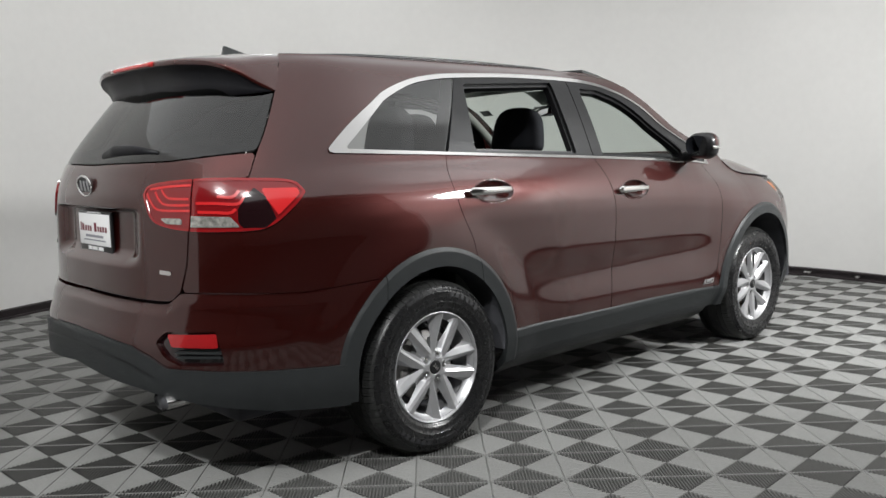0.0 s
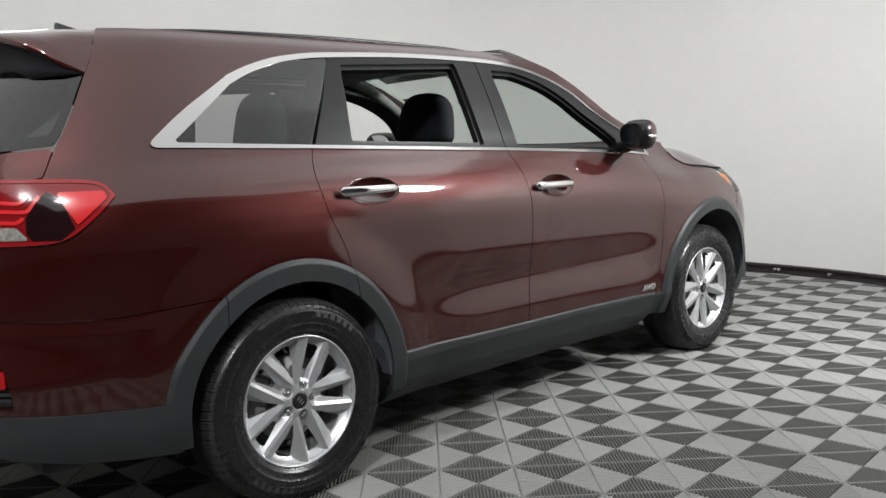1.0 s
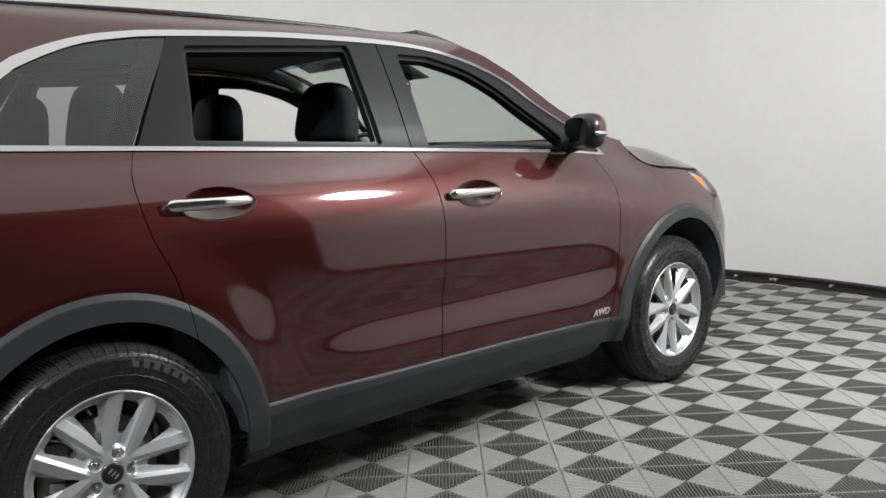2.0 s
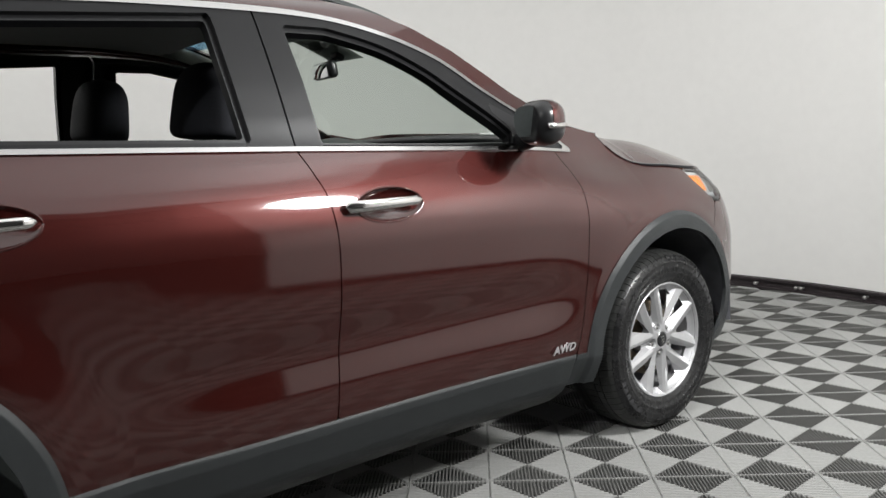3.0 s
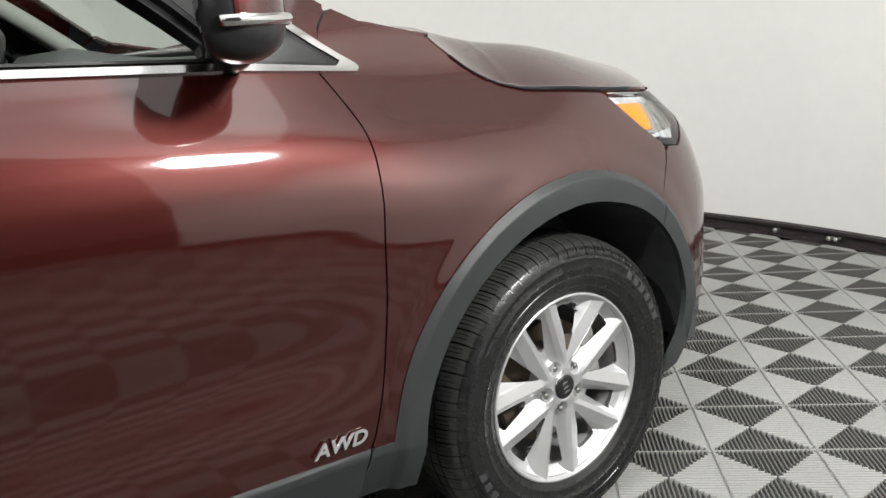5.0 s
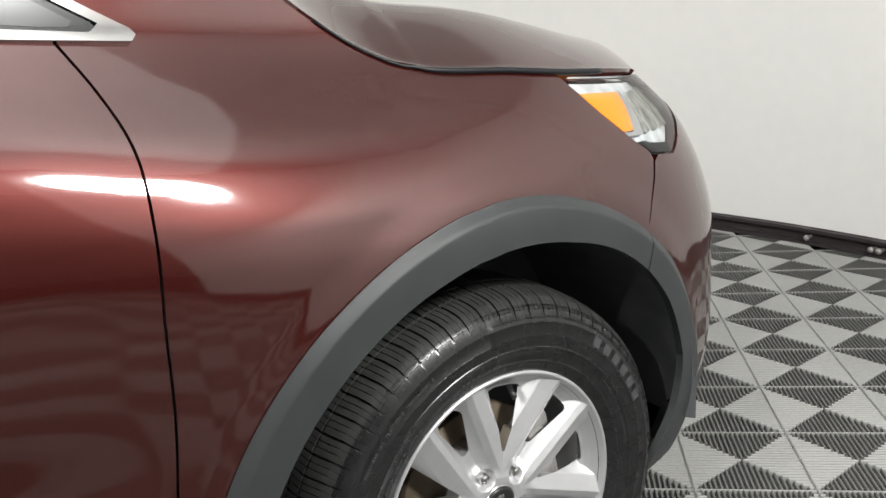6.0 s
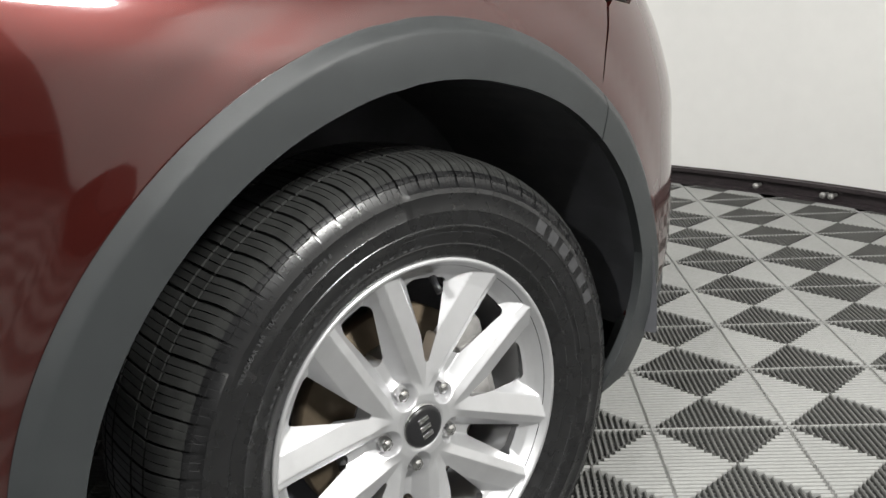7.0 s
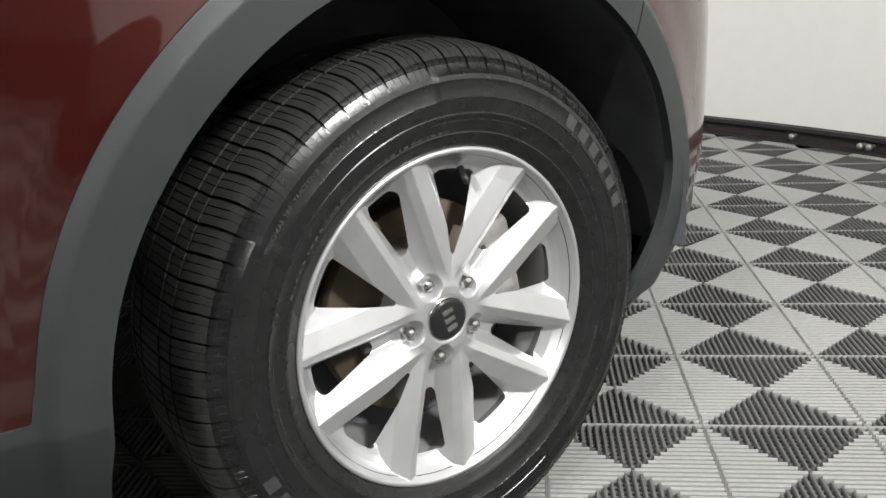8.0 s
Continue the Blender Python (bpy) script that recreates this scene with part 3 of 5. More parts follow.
# window surrounds
tail_in = [(-.36, 1.270)] + [q for q in INN[:-5] if q[0] < .36 and q[1] > 1.262] + [(.355, 1.577), (.162, 1.249)]
for s in (1, -1):
    panel("window_chrome", SATIN, car, OUT, keep=[not_in(INN)], lift=.007, depth=.012, side=s, d=.008, label="satin chrome window surround")
    DOOR_R = [(.362, 1.60), (1.158, 1.62), (1.182, 1.19), (.164, 1.22)]
    HOLE_R = smooth_line([(.345, 1.252), (.37, 1.40), (.393, 1.535), (.41, 1.552)], 3) + smooth_line([(1.01, 1.580), (1.03, 1.570), (1.038, 1.45), (1.056, 1.226)], 3)
    HOLE_F = [(1.268, 1.2075), (1.258, 1.40), (1.243, 1.545), (1.255, 1.558)] + smooth_line([(1.40, 1.555), (1.53, 1.527), (1.632, 1.497), (1.76, 1.440), (1.874, 1.370), (1.96, 1.298), (2.035, 1.218)], 3) + [(2.035, 1.173)]
    DOOR_F = [(1.162, 1.62), (2.3, 1.62), (2.3, 1.12), (1.186, 1.19)]
    panel("rear_window_frame", PILLAR, rear_doors[0 if s > 0 else 1], DOOR_R, keep=[lambda u, z: sd(INN, u, z), not_in(HOLE_R)], gap=.001, lift=.003, depth=.05, side=s, d=.009, label="black window frame, glass lowered")
    panel("front_window_frame", PILLAR, front_doors[0 if s > 0 else 1], DOOR_F, keep=[lambda u, z: sd(INN, u, z), not_in(HOLE_F)], gap=.001, lift=.003, depth=.05, side=s, d=.009, label="black window frame, glass lowered")
    panel("quarter_window", PRIVACY, quarters[0 if s > 0 else 1], tail_in, keep=[lambda u, z: sd(INN, u, z)], lift=.001, depth=0, side=s, d=.012, label="dark tinted fixed quarter glass")
    band = [(.36, 1.60), (.29, 1.60), (.08, 1.24), (.163, 1.24)]
    panel("quarter_window_edge", BLACK, quarters[0 if s > 0 else 1], band, keep=[lambda u, z: sd(INN, u, z)], gap=.001, lift=-.003, depth=0, side=s, d=.012)
    for hole, door, nm in ((HOLE_R, rear_doors, "window_seal"), (HOLE_F, front_doors, "window_seal")):
        big = [q for q in hole]
        panel(nm, BLACK, door[0 if s > 0 else 1], [(min(q[0] for q in big) - .03, 1.15), (max(q[0] for q in big) + .03, 1.15), (max(q[0] for q in big) + .03, 1.62), (min(q[0] for q in big) - .03, 1.62)],
              keep=[lambda u, z: sd(hole, u, z) + .004, lambda u, z: .014 - sd(hole, u, z), lambda u, z: z - (1.221 - .0449 * (u - 1.18))], lift=-.012, depth=.03, side=s, d=.009)

# tailgate
GATE_BOTTOM = [(-1.70, .738), (-1.44, .735), (-1.16, .730), (-1.10, .732), (-1.058, .768), (-1.030, .869), (-1.02, .99)]
GATE = GATE_BOTTOM + [(-.98, 1.16), (-.772, 1.178)] + [(-.757, 1.21), (-.745, 1.268), (-.86, 1.260), (-1.093, 1.240), (-1.459, 1.234), (-1.70, 1.230)]
tailgate = panel("tailgate", PAINT, car, GATE, keep=[not_in(LAMP)], gap=.002, both=True)
GATE_GLASS = [(-1.70, 1.234), (-1.459, 1.238), (-1.093, 1.244), (-.86, 1.265), (-.75, 1.274), (-.738, 1.30), (-.730, 1.36), (-.728, 1.50), (-.745, 1.60), (-1.70, 1.60)]
panel("rear_glass", REARGLASS, tailgate, GATE_GLASS, gap=.001, lift=-.002, depth=0, both=True, d=.02, label="dark tinted rear window")
panel("rear_glass_border", BLACK, tailgate, GATE_GLASS, keep=[lambda u, z: .035 - sd(GATE_GLASS, u, z)], gap=.001, lift=-.006, depth=0, both=True, d=.012, label="black printed border of the rear window")
# bumper
R_CLAD = [(-1.70, .583), (-1.45, .578), (-1.243, .564), (-1.152, .533), (-1.083, .494), (-.871, .485), (-.678, .476), (-.458, .465), (-.40, .463)]
POCKET = [(-1.13, .585), (-1.10, .622), (-.915, .628), (-.886, .575), (-.872, .508), (-1.04, .506), (-1.09, .530)]
BUMPER = R_CLAD + [(-.40, .6), (-.2, .60), (-.2, .777), (-.603, .752), (-.9, .765), (-1.054, .765), (-1.11, .724), (-1.16, .722), (-1.70, .728)]
BUMPER_TOP = ([-1.70, -1.16, -1.11, -1.054, -.9, -.603, -.2], [.728, .722, .724, .765, .765, .752, .777])


def bumper_skin(u, z):
    """The bumper stands proud of the body and rolls in along its top edge and towards the wheel."""
    rise = .016 * step(0, .05, np.interp(u, *BUMPER_TOP) - z) * (1 - step(-.62, -.42, u)) * (1 - .7 * step(-1.15, -.98, u))
    return skin(u, z) + skin_normal(u, z) * (.003 + rise)[..., None]


def bumper_normal(u, z, e=.003):
    n = np.cross(bumper_skin(u + e, z) - bumper_skin(u - e, z), bumper_skin(u, z + e) - bumper_skin(u, z - e))
    return n / np.maximum(np.linalg.norm(n, axis=-1, keepdims=True), 1e-9)


def bumper_panel(name, material, parent, poly, keep=(), gap=0.0, lift=0.0, depth=.016, both=False, side=1, d=.012, label=""):
    q = np.array(poly)
    us, zs = span(max(q[:, 0].min(), U_TAIL), q[:, 0].max(), d), span(q[:, 1].min(), q[:, 1].max(), d)
    v, f, n = patch(bumper_skin, bumper_normal, us, zs, [lambda u, z: sd(poly, u, z) - gap] + list(keep), lift, depth, both, side)
    return part(name, v, f, material, parent, label, normals=n)


bumper = bumper_panel("rear_bumper", PAINT, car, BUMPER, keep=[off_arch(ARCH_R, -.01), not_in(POCKET)], gap=.0012, depth=.03, both=True)
bumper_panel("bumper_trim", CLAD, bumper, R_CLAD + [(-.40, .30), (-.7, .325), (-1.0, .375), (-1.2, .415), (-1.70, .45)], keep=[off_arch(ARCH_R, -.03)], lift=.010, depth=.04, both=True, label="dark grey plastic lower bumper")
for s in (1, -1):
    # flat black strip on the trim, painted in for the shade of a groove
    bumper_panel("trim_groove", BLACK, bumper, [(-1.70, .530), (-1.40, .522), (-1.25, .505), (-1.13, .462), (-1.13, .455), (-1.25, .498), (-1.40, .515), (-1.70, .523)], lift=.0108, depth=0, side=s, d=.006)
    bumper_panel("reflector_pocket", BLACKLENS, bumper, POCKET, gap=-.01, lift=-.022, depth=0, side=s)
    bumper_panel("rear_reflector", REFLECTOR, bumper, [(-1.095, .616), (-.908, .622), (-.890, .568), (-1.065, .570)], gap=.002, lift=.0, depth=.02, side=s, d=.008, label="red reflector")
    for k, zc in enumerate((.552, .535)):
        bumper_panel("pocket_slat", CLAD, bumper, [(-1.06, zc + .004), (-.885, zc + .004), (-.883, zc - .004), (-1.05, zc - .004)], lift=-.006, depth=.02, side=s, d=.008)

v, f = tube([(.56, -1.03, .368), (.56, -.95, .370), (.56, -.6, .372)], [.031, .030, .03], 24, flat=1.9)
pipe = part("exhaust_tip", v, f[:-2] + [f[-1]], CHROME, car, "chrome exhaust tip", smooth=True)
v, f = tube([(.56, -1.022, .368), (.56, -.90, .371)], [.026, .024], 24, flat=1.95)
part("exhaust_bore", v, f, CAVITY, pipe, smooth=True)

# tail lamps, split between gate and quarter


def right_of_split(u, z):
    return (u - np.interp(z, [.90, 1.30], [-1.028, -.957])) - .003


def left_of_split(u, z):
    return -right_of_split(u, z) - .006


def ribbon(line, half):
    """A closed outline of a narrow band along a line."""
    q = np.array(line)
    t = np.gradient(q, axis=0)
    n = np.stack([-t[:, 1], t[:, 0]], -1)
    n = n / np.maximum(np.linalg.norm(n, axis=1, keepdims=True), 1e-9) * half
    return [tuple(a) for a in np.concatenate([q + n, (q - n)[::-1]])]


for s in (1, -1):
    for host, cut, inner in ((car, right_of_split, False), (car, left_of_split, True)):
        lamp = panel("tail_lamp", REDLENS, host, LAMP, keep=[cut], gap=.001, lift=.004, depth=.03, side=s, d=.009, label="red tail lamp with clear reversing light")
        panel("lamp_rim", REDDARK, lamp, LAMP, keep=[cut, lambda u, z: .011 - sd(LAMP, u, z)], gap=.001, lift=.0065, depth=.003, side=s, d=.008)
        if inner:
            panel("reversing_light", CLEAR, lamp, [(-1.135, 1.037), (-1.039, 1.036), (-1.039, 1.014), (-1.105, 1.017)], keep=[cut], lift=.007, depth=.002, side=s, d=.006)
            for line in ([(-1.183, 1.126), (-1.171, 1.099), (-1.147, 1.072), (-1.104, 1.064), (-1.0, 1.063)], [(-1.143, 1.131), (-1.130, 1.108), (-1.109, 1.088), (-1.068, 1.083), (-1.0, 1.083)],
                         [(-1.113, 1.138), (-1.100, 1.121), (-1.076, 1.107), (-1.0, 1.104)], [(-1.168, 1.139), (-1.08, 1.148), (-.98, 1.152)]):
                panel("light_guide", REDBRIGHT, lamp, ribbon(smooth_line(line, 4), .0042), keep=[cut], lift=.0068, depth=.002, side=s, d=.004)
        else:
            panel("lamp_black_wedge", BLACKLENS, lamp, [(-.759, 1.139), (-.794, 1.107), (-.828, 1.065), (-.832, 1.018), (-.817, 1.0), (-.739, .997), (-.699, 1.028), (-.722, 1.104)], lift=.007, depth=.002, side=s, d=.008, label="black wedge in the lens")
            panel("lamp_red_wedge", REDBRIGHT, lamp, [(-.736, 1.135), (-.606, 1.133), (-.598, 1.113), (-.690, 1.040), (-.718, 1.091)], lift=.0072, depth=.002, side=s, d=.008)
            panel("reversing_light", CLEAR, lamp, [(-1.007, 1.045), (-.858, 1.039), (-.826, 1.002), (-1.012, 1.005)], keep=[cut], lift=.0068, depth=.002, side=s, d=.006)
            for line in ([(-.975, 1.089), (-.9, 1.087), (-.83, 1.083), (-.806, 1.097), (-.782, 1.127)], [(-.973, 1.058), (-.9, 1.055), (-.857, 1.053), (-.833, 1.066)], [(-.894, 1.111), (-.84, 1.108), (-.812, 1.130)]):
                panel("light_guide", REDBRIGHT, lamp, ribbon(smooth_line(line, 4), .0052), keep=[cut], lift=.0068, depth=.002, side=s, d=.004)

# roof
ROOF_Z = curve([-.76, -.45, 0, .5, 1.1, 1.45, 1.6], [1.60, 1.636, 1.662, 1.668, 1.660, 1.628, 1.60])


def roof(u, z):
    """u across, z along."""
    top = ROOF_Z(z) + .022 - .0
    e = np.abs(u) / .64
    return np.stack([u, z, top - .022 * e ** 2 - .035 * np.clip(e - .82, 0, 1) ** 1.6 * 6], -1)


def roof_normal(u, z, e=.004):
    n = np.cross(roof(u + e, z) - roof(u - e, z), roof(u, z + e) - roof(u, z - e))
    return n / np.linalg.norm(n, axis=-1, keepdims=True)


v, f, n = patch(roof, roof_normal, span(-.618, .618, .03), span(-.50, 1.50, .04), [lambda u, z: np.interp(z, [-.50, -.35, -.20, 0], [.545, .585, .608, .619]) - np.abs(u)], 0, .008)
part("roof", v, f, PAINT, car, normals=n)
for s in (1, -1):
    v, f = tube([(s * .565, y, float(ROOF_Z(y)) + .005) for y in np.linspace(-.45, 1.35, 24)], .008, 8)
    part("roof_moulding", v, f, BLACK, car, smooth=True)
# fin
bm = bmesh.new()
box_bm(bm, -.026, .026, -.40, -.18, 1.66, 1.750, .01)
for q in bm.verts:
    if q.co.z > 1.69:
        k = min(max((q.co.y + .40) / .22, 0), 1)
        q.co.z -= .062 * k ** .7
        q.co.x *= .35
        q.co.y += .012 * (1 - k)
bm_part("roof_aerial", bm, CLAD, car, "small dark shark-fin aerial")
# spoiler: between the roof's end and the trailing edge, its ends running down beside the glass
def along(points, n=36):
    q = np.array(smooth_line(points, 6))
    run = np.concatenate(([0], np.cumsum(np.linalg.norm(np.diff(q, axis=0), axis=1))))
    t = np.linspace(0, run[-1], n)
    half = np.stack([np.interp(t, run, q[:, k]) for k in range(3)], -1)
    return np.concatenate([half[:0:-1] * np.array([-1, 1, 1]), half])


FRONT_EDGE = along([(0, -.45, 1.672), (.30, -.45, 1.667), (.50, -.455, 1.655), (.575, -.470, 1.637), (.609, -.497, 1.602), (.643, -.521, 1.55), (.664, -.548, 1.502)])
TRAIL_EDGE = along([(0, -.812, 1.636), (.30, -.803, 1.632), (.48, -.755, 1.620), (.57, -.712, 1.598), (.615, -.664, 1.570), (.645, -.62, 1.535), (.666, -.556, 1.500)])
GLASS_EDGE = along([(0, -.772, 1.488), (.30, -.752, 1.486), (.48, -.690, 1.484), (.57, -.662, 1.482), (.615, -.626, 1.486), (.645, -.595, 1.491), (.664, -.556, 1.494)])
up, back = np.array([0, 0, 1.0]), np.array([0, -1.0, 0])
fade = 1 - np.abs(np.linspace(-1, 1, len(FRONT_EDGE)))[:, None] ** 6
pull = 1 - np.abs(np.linspace(-1, 1, len(FRONT_EDGE)))[:, None] ** 1.6
rows = [FRONT_EDGE, FRONT_EDGE * .62 + TRAIL_EDGE * .38 + up * .010 * fade, FRONT_EDGE * .25 + TRAIL_EDGE * .75 + up * .008 * fade, TRAIL_EDGE + up * .002, TRAIL_EDGE + back * .006 * fade - up * .007, TRAIL_EDGE - up * (.006 + .014 * fade)]
rows_low = [TRAIL_EDGE - up * (.006 + .014 * fade), TRAIL_EDGE * .72 + GLASS_EDGE * .28 - back * .022 * pull, TRAIL_EDGE * .35 + GLASS_EDGE * .65 - back * .020 * pull, GLASS_EDGE + back * (.004 + .018 * fade), GLASS_EDGE - back * .03 * fade + up * .004 * fade]
for name, lines, material, label in (("spoiler", rows, PAINT, ""), ("spoiler_underside", rows_low, SHADE, "black underside of the roof spoiler")):
    m, k = len(lines), len(FRONT_EDGE)
    flat = [lines[b][a] for a in range(k) for b in range(m)]
    faces = [(a * m + b, (a + 1) * m + b, (a + 1) * m + b + 1, a * m + b + 1) for a in range(k - 1) for b in range(m - 1)]
    part(name, flat, faces, material, tailgate, label, smooth=True)
v, f = tube([(x, -.815 + .03 * x * x, 1.627 - .03 * x * x) for x in np.linspace(-.20, .20, 12)], .010, 8)
part("high_brake_light", v, f, REDBRIGHT, tailgate, "red high-mounted brake light strip", smooth=True)

# hood
def hood(u, z):
    """u: -1 to 1 across, z: 0 to 1 from screen to nose."""
    h = np.array(HOOD_LINE[2:])
    uu = curve(np.linspace(0, 1, len(h)), h[:, 0])(z)
    hz = curve(h[:, 0], h[:, 1])(uu)
    p = skin(np.minimum(uu, 3.45), hz)
    e = np.abs(u)
    crown = curve([2.515, 2.56, 2.62, 2.7, 3.0, 3.3, 3.7], [.014, .050, .084, .102, .096, .056, .02])(uu)
    y = p[..., 1] + curve([0, .6, 1], [.10, .12, .30])(z) * (1 - e ** 2)
    return np.stack([u * (p[..., 0] - .004), y, p[..., 2] + .006 + crown * (1 - np.clip((e - .72) / .28, 0, 1) ** 1.3 - curve([2.42, 2.8, 3.2], [.45, .28, .15])(uu) * (1 - step(0, .72, e)))], -1)


def hood_normal(u, z, e=.01):
    n = np.cross(hood(u + e, z) - hood(u - e, z), hood(u, np.clip(z + e, 0, 1)) - hood(u, np.clip(z - e, 0, 1)))
    return n / np.maximum(np.linalg.norm(n, axis=-1, keepdims=True), 1e-9)


v, f, n = patch(hood, hood_normal, np.sin(np.linspace(-np.pi / 2, np.pi / 2, 49)), span(.01, .93, .02), [], 0, .02)
hood_panel = part("hood", v, f, PAINT, car, normals=n)
for s in (1, -1):
    us = np.linspace(2.58, 3.22, 40)
    zs = curve([q[0] for q in HOOD_LINE], [q[1] for q in HOOD_LINE])(us)
    # black tube along the edge, put in for the shade of the hood gap
    v, f = tube([tuple((q + np.array([.002, 0, .002])) * np.array([s, 1, 1])) for q in skin(us, zs)], [.0022 + .0030 * float(step(2.68, 2.80, u)) for u in us], 8)
    part("hood_seal", v, f, SHADE, hood_panel, "black tube drawing the shade of the hood gap", smooth=True)
    us = np.linspace(2.36, 2.53, 14)
    zs = np.interp(us, [2.366] + [q[0] for q in HOOD_LINE[1:3]], [1.230] + [q[1] for q in HOOD_LINE[1:3]])
    v, f = tube([tuple((q - np.array([.004, 0, .0025])) * np.array([s, 1, 1])) for q in skin(us, zs)], .0052, 10)
    part("fender_lip", v, f, PAINT, fenders[0 if s > 0 else 1], smooth=True)
# black sheet added behind the pillar seam so that its gap stays dark
sides("fender_bracket", BLACK, car, [(2.215, 1.20), (2.30, 1.17), (2.345, 1.232), (2.296, 1.258), (2.22, 1.308)], lift=-.007, depth=0, d=.008)
# front bumper, grille and headlamps
FBUMP = [(3.108, .785), (3.187, .894), (3.263, .884), (3.344, .917), (3.46, .952), (3.7, .980), (4.3, .99), (4.3, .24), (3.2, .24), (3.0, .3), (3.0, .6)]
fbumper = panel("front_bumper", PAINT, car, FBUMP, keep=[off_arch(ARCH_F, -.01), not_in([(3.0, .2), (3.0, .37), (3.25, .37), (3.38, .382), (3.5, .40), (4.3, .40), (4.3, .2)]), not_in([(3.85, .55), (3.85, .88), (4.3, .88), (4.3, .55)])], gap=.0008, depth=.03, both=True, d=.02)
panel("bumper_trim", CLAD, fbumper, [(3.10, .23), (3.10, .37), (3.25, .37), (3.38, .382), (3.5, .40), (4.3, .40), (4.3, .24), (3.5, .22)], keep=[off_arch(ARCH_F, -.03)], lift=.006, depth=.04, both=True, d=.02)
panel("grille", BLACK, fbumper, [(3.85, .55), (3.85, .88), (4.3, .88), (4.3, .55)], lift=-.02, depth=0, both=True, d=.03, label="black front grille")
HEAD = [(3.069, 1.037), (3.09, .990), (3.115, .950), (3.15, .918), (3.187, .896), (3.263, .886), (3.344, .920), (3.46, .955), (3.7, .983), (3.7, 1.0), (3.45, 1.016), (3.237, 1.029), (3.09, 1.039)]
for s in (1, -1):
    head = panel("headlamp", HEADLAMP, car, HEAD, gap=.001, lift=-.022, depth=0, side=s, d=.012, label="clear headlamp with an amber side marker")
    panel("amber_marker", AMBER, head, [(3.086, 1.013), (3.232, 1.004), (3.174, .942), (3.140, .943)], lift=-.008, depth=.01, side=s, d=.006, label="amber side marker")
    panel("lamp_bezel", ALLOY, head, [(3.234, 1.006), (3.262, 1.007), (3.204, .932), (3.142, .935), (3.140, .941), (3.176, .940)], lift=-.010, depth=.015, side=s, d=.006)
    for k in range(4):
        u0 = 3.275 + k * .045
        panel("lamp_rib", CLEAR, head, [(u0, 1.004), (u0 + .028, 1.002), (u0 - .02, .935), (u0 - .048, .930)], lift=-.016, depth=.012, side=s, d=.007)
    panel("headlamp_lens", LENS, head, HEAD, gap=.003, lift=-.001, depth=.004, side=s, d=.014)
    panel("headlamp_rim", BLACK, head, HEAD, keep=[lambda u, z: np.where((z < .925) & (u < 3.27), .020, -.5) - sd(HEAD, u, z)], gap=.002, lift=-.004, depth=.02, side=s, d=.007)

# windscreen
def screen(u, z):
    """u across -1..1, z 0 (cowl) to 1 (roof)."""
    side_y, side_z, side_x = 2.30 - .82 * z, 1.185 + .452 * np.sin(z * 1.35) / np.sin(1.35), .775 - .155 * z
    e = u * u
    return np.stack([u * side_x, side_y + .16 * (1 - e) * (1 - .55 * z), side_z + .02 * (1 - e)], -1)


def screen_normal(u, z, e=.01):
    n = np.cross(screen(u + e, z) - screen(u - e, z), screen(u, z + e) - screen(u, z - e))
    return n / np.linalg.norm(n, axis=-1, keepdims=True)


v, f, n = patch(screen, screen_normal, span(-1, 1, .08), span(0, 1, .08), [], 0, 0)
glass = part("windscreen", v, f, SCREEN, car, "green-tinted windscreen", normals=n)
glass.visible_shadow = False
v, f, n = patch(screen, screen_normal, span(-.17, .17, .05), span(.56, .76, .03), [], -.01, 0)
part("screen_sensor_film", v, f, LINER_PALE, glass, normals=n)
for s0, s1 in ((-.88, -.10), (.10, .88)):
    v, f, n = patch(screen, screen_normal, span(s0, s1, .06), span(.73, 1.0, .03), [], -.028, .012)
    part("sun_visor", v, f, DASH, car, "dark grey sun visor folded up", normals=n)
for s in (1, -1):
    pts = [tuple(screen(np.array(s * .93), np.array(t)) + np.array([0, -.05, -.03])) for t in np.linspace(-.02, 1.02, 14)]
    v, f = tube(pts, .028, 10)
    part("pillar_trim", v, f, LINER_PALE, car, "pale grey inner screen pillar", smooth=True)
pts = [tuple(screen(np.array(u), np.array(-.01)) + np.array([0, .02, -.01])) for u in np.linspace(-1, 1, 20)]
v, f = tube(pts, .022, 8)
part("cowl", v, f, BLACK, car, smooth=True)

v, f, n = patch(screen, screen_normal, span(-1, 1, .1), span(.87, .985, .05), [], -.003, 0)
part("shade_band", v, f, BLUEBAND, glass, "blue shade band along the top of the windscreen", normals=n).visible_shadow = False
v, f, n = patch(screen, screen_normal, span(-.875, -.775, .05), span(.495, .565, .035), [], -.006, 0)
part("screen_sticker", v, f, CAVITY, glass, "small grey sticker", normals=n)

# inner lining: dark floor pan, wheel houses and headliner
bm = bmesh.new()
box_bm(bm, -.70, .70, -.80, 2.35, .26, .34, .02)
bm_part("floor_pan", bm, CAVITY, car)
for s in (1, -1):
    for cy, R in ((0.0, .425), (2.79, .455)):
        v, f = lathe([(R + .012, .018), (R, 0), (R - .01, -.36), (.05, -.362)], 40, a0=-.05, a1=math.pi + .05)
        v = [((.925 + x) * s, y + cy, z + .38) for x, y, z in v]
        part("wheel_house", v, f, CAVITY, car, smooth=False)
    bm = bmesh.new()
    box_bm(bm, min(s * .74, s * .80), max(s * .74, s * .80), .25, 2.2, .34, 1.14, .02)
    bm_part("door_lining", bm, DASH, car)
    bm = bmesh.new()
    box_bm(bm, min(s * .58, s * .70), max(s * .58, s * .70), -.55, .2, .34, 1.18, .03)
    bm_part("side_lining", bm, CAVITY, car)
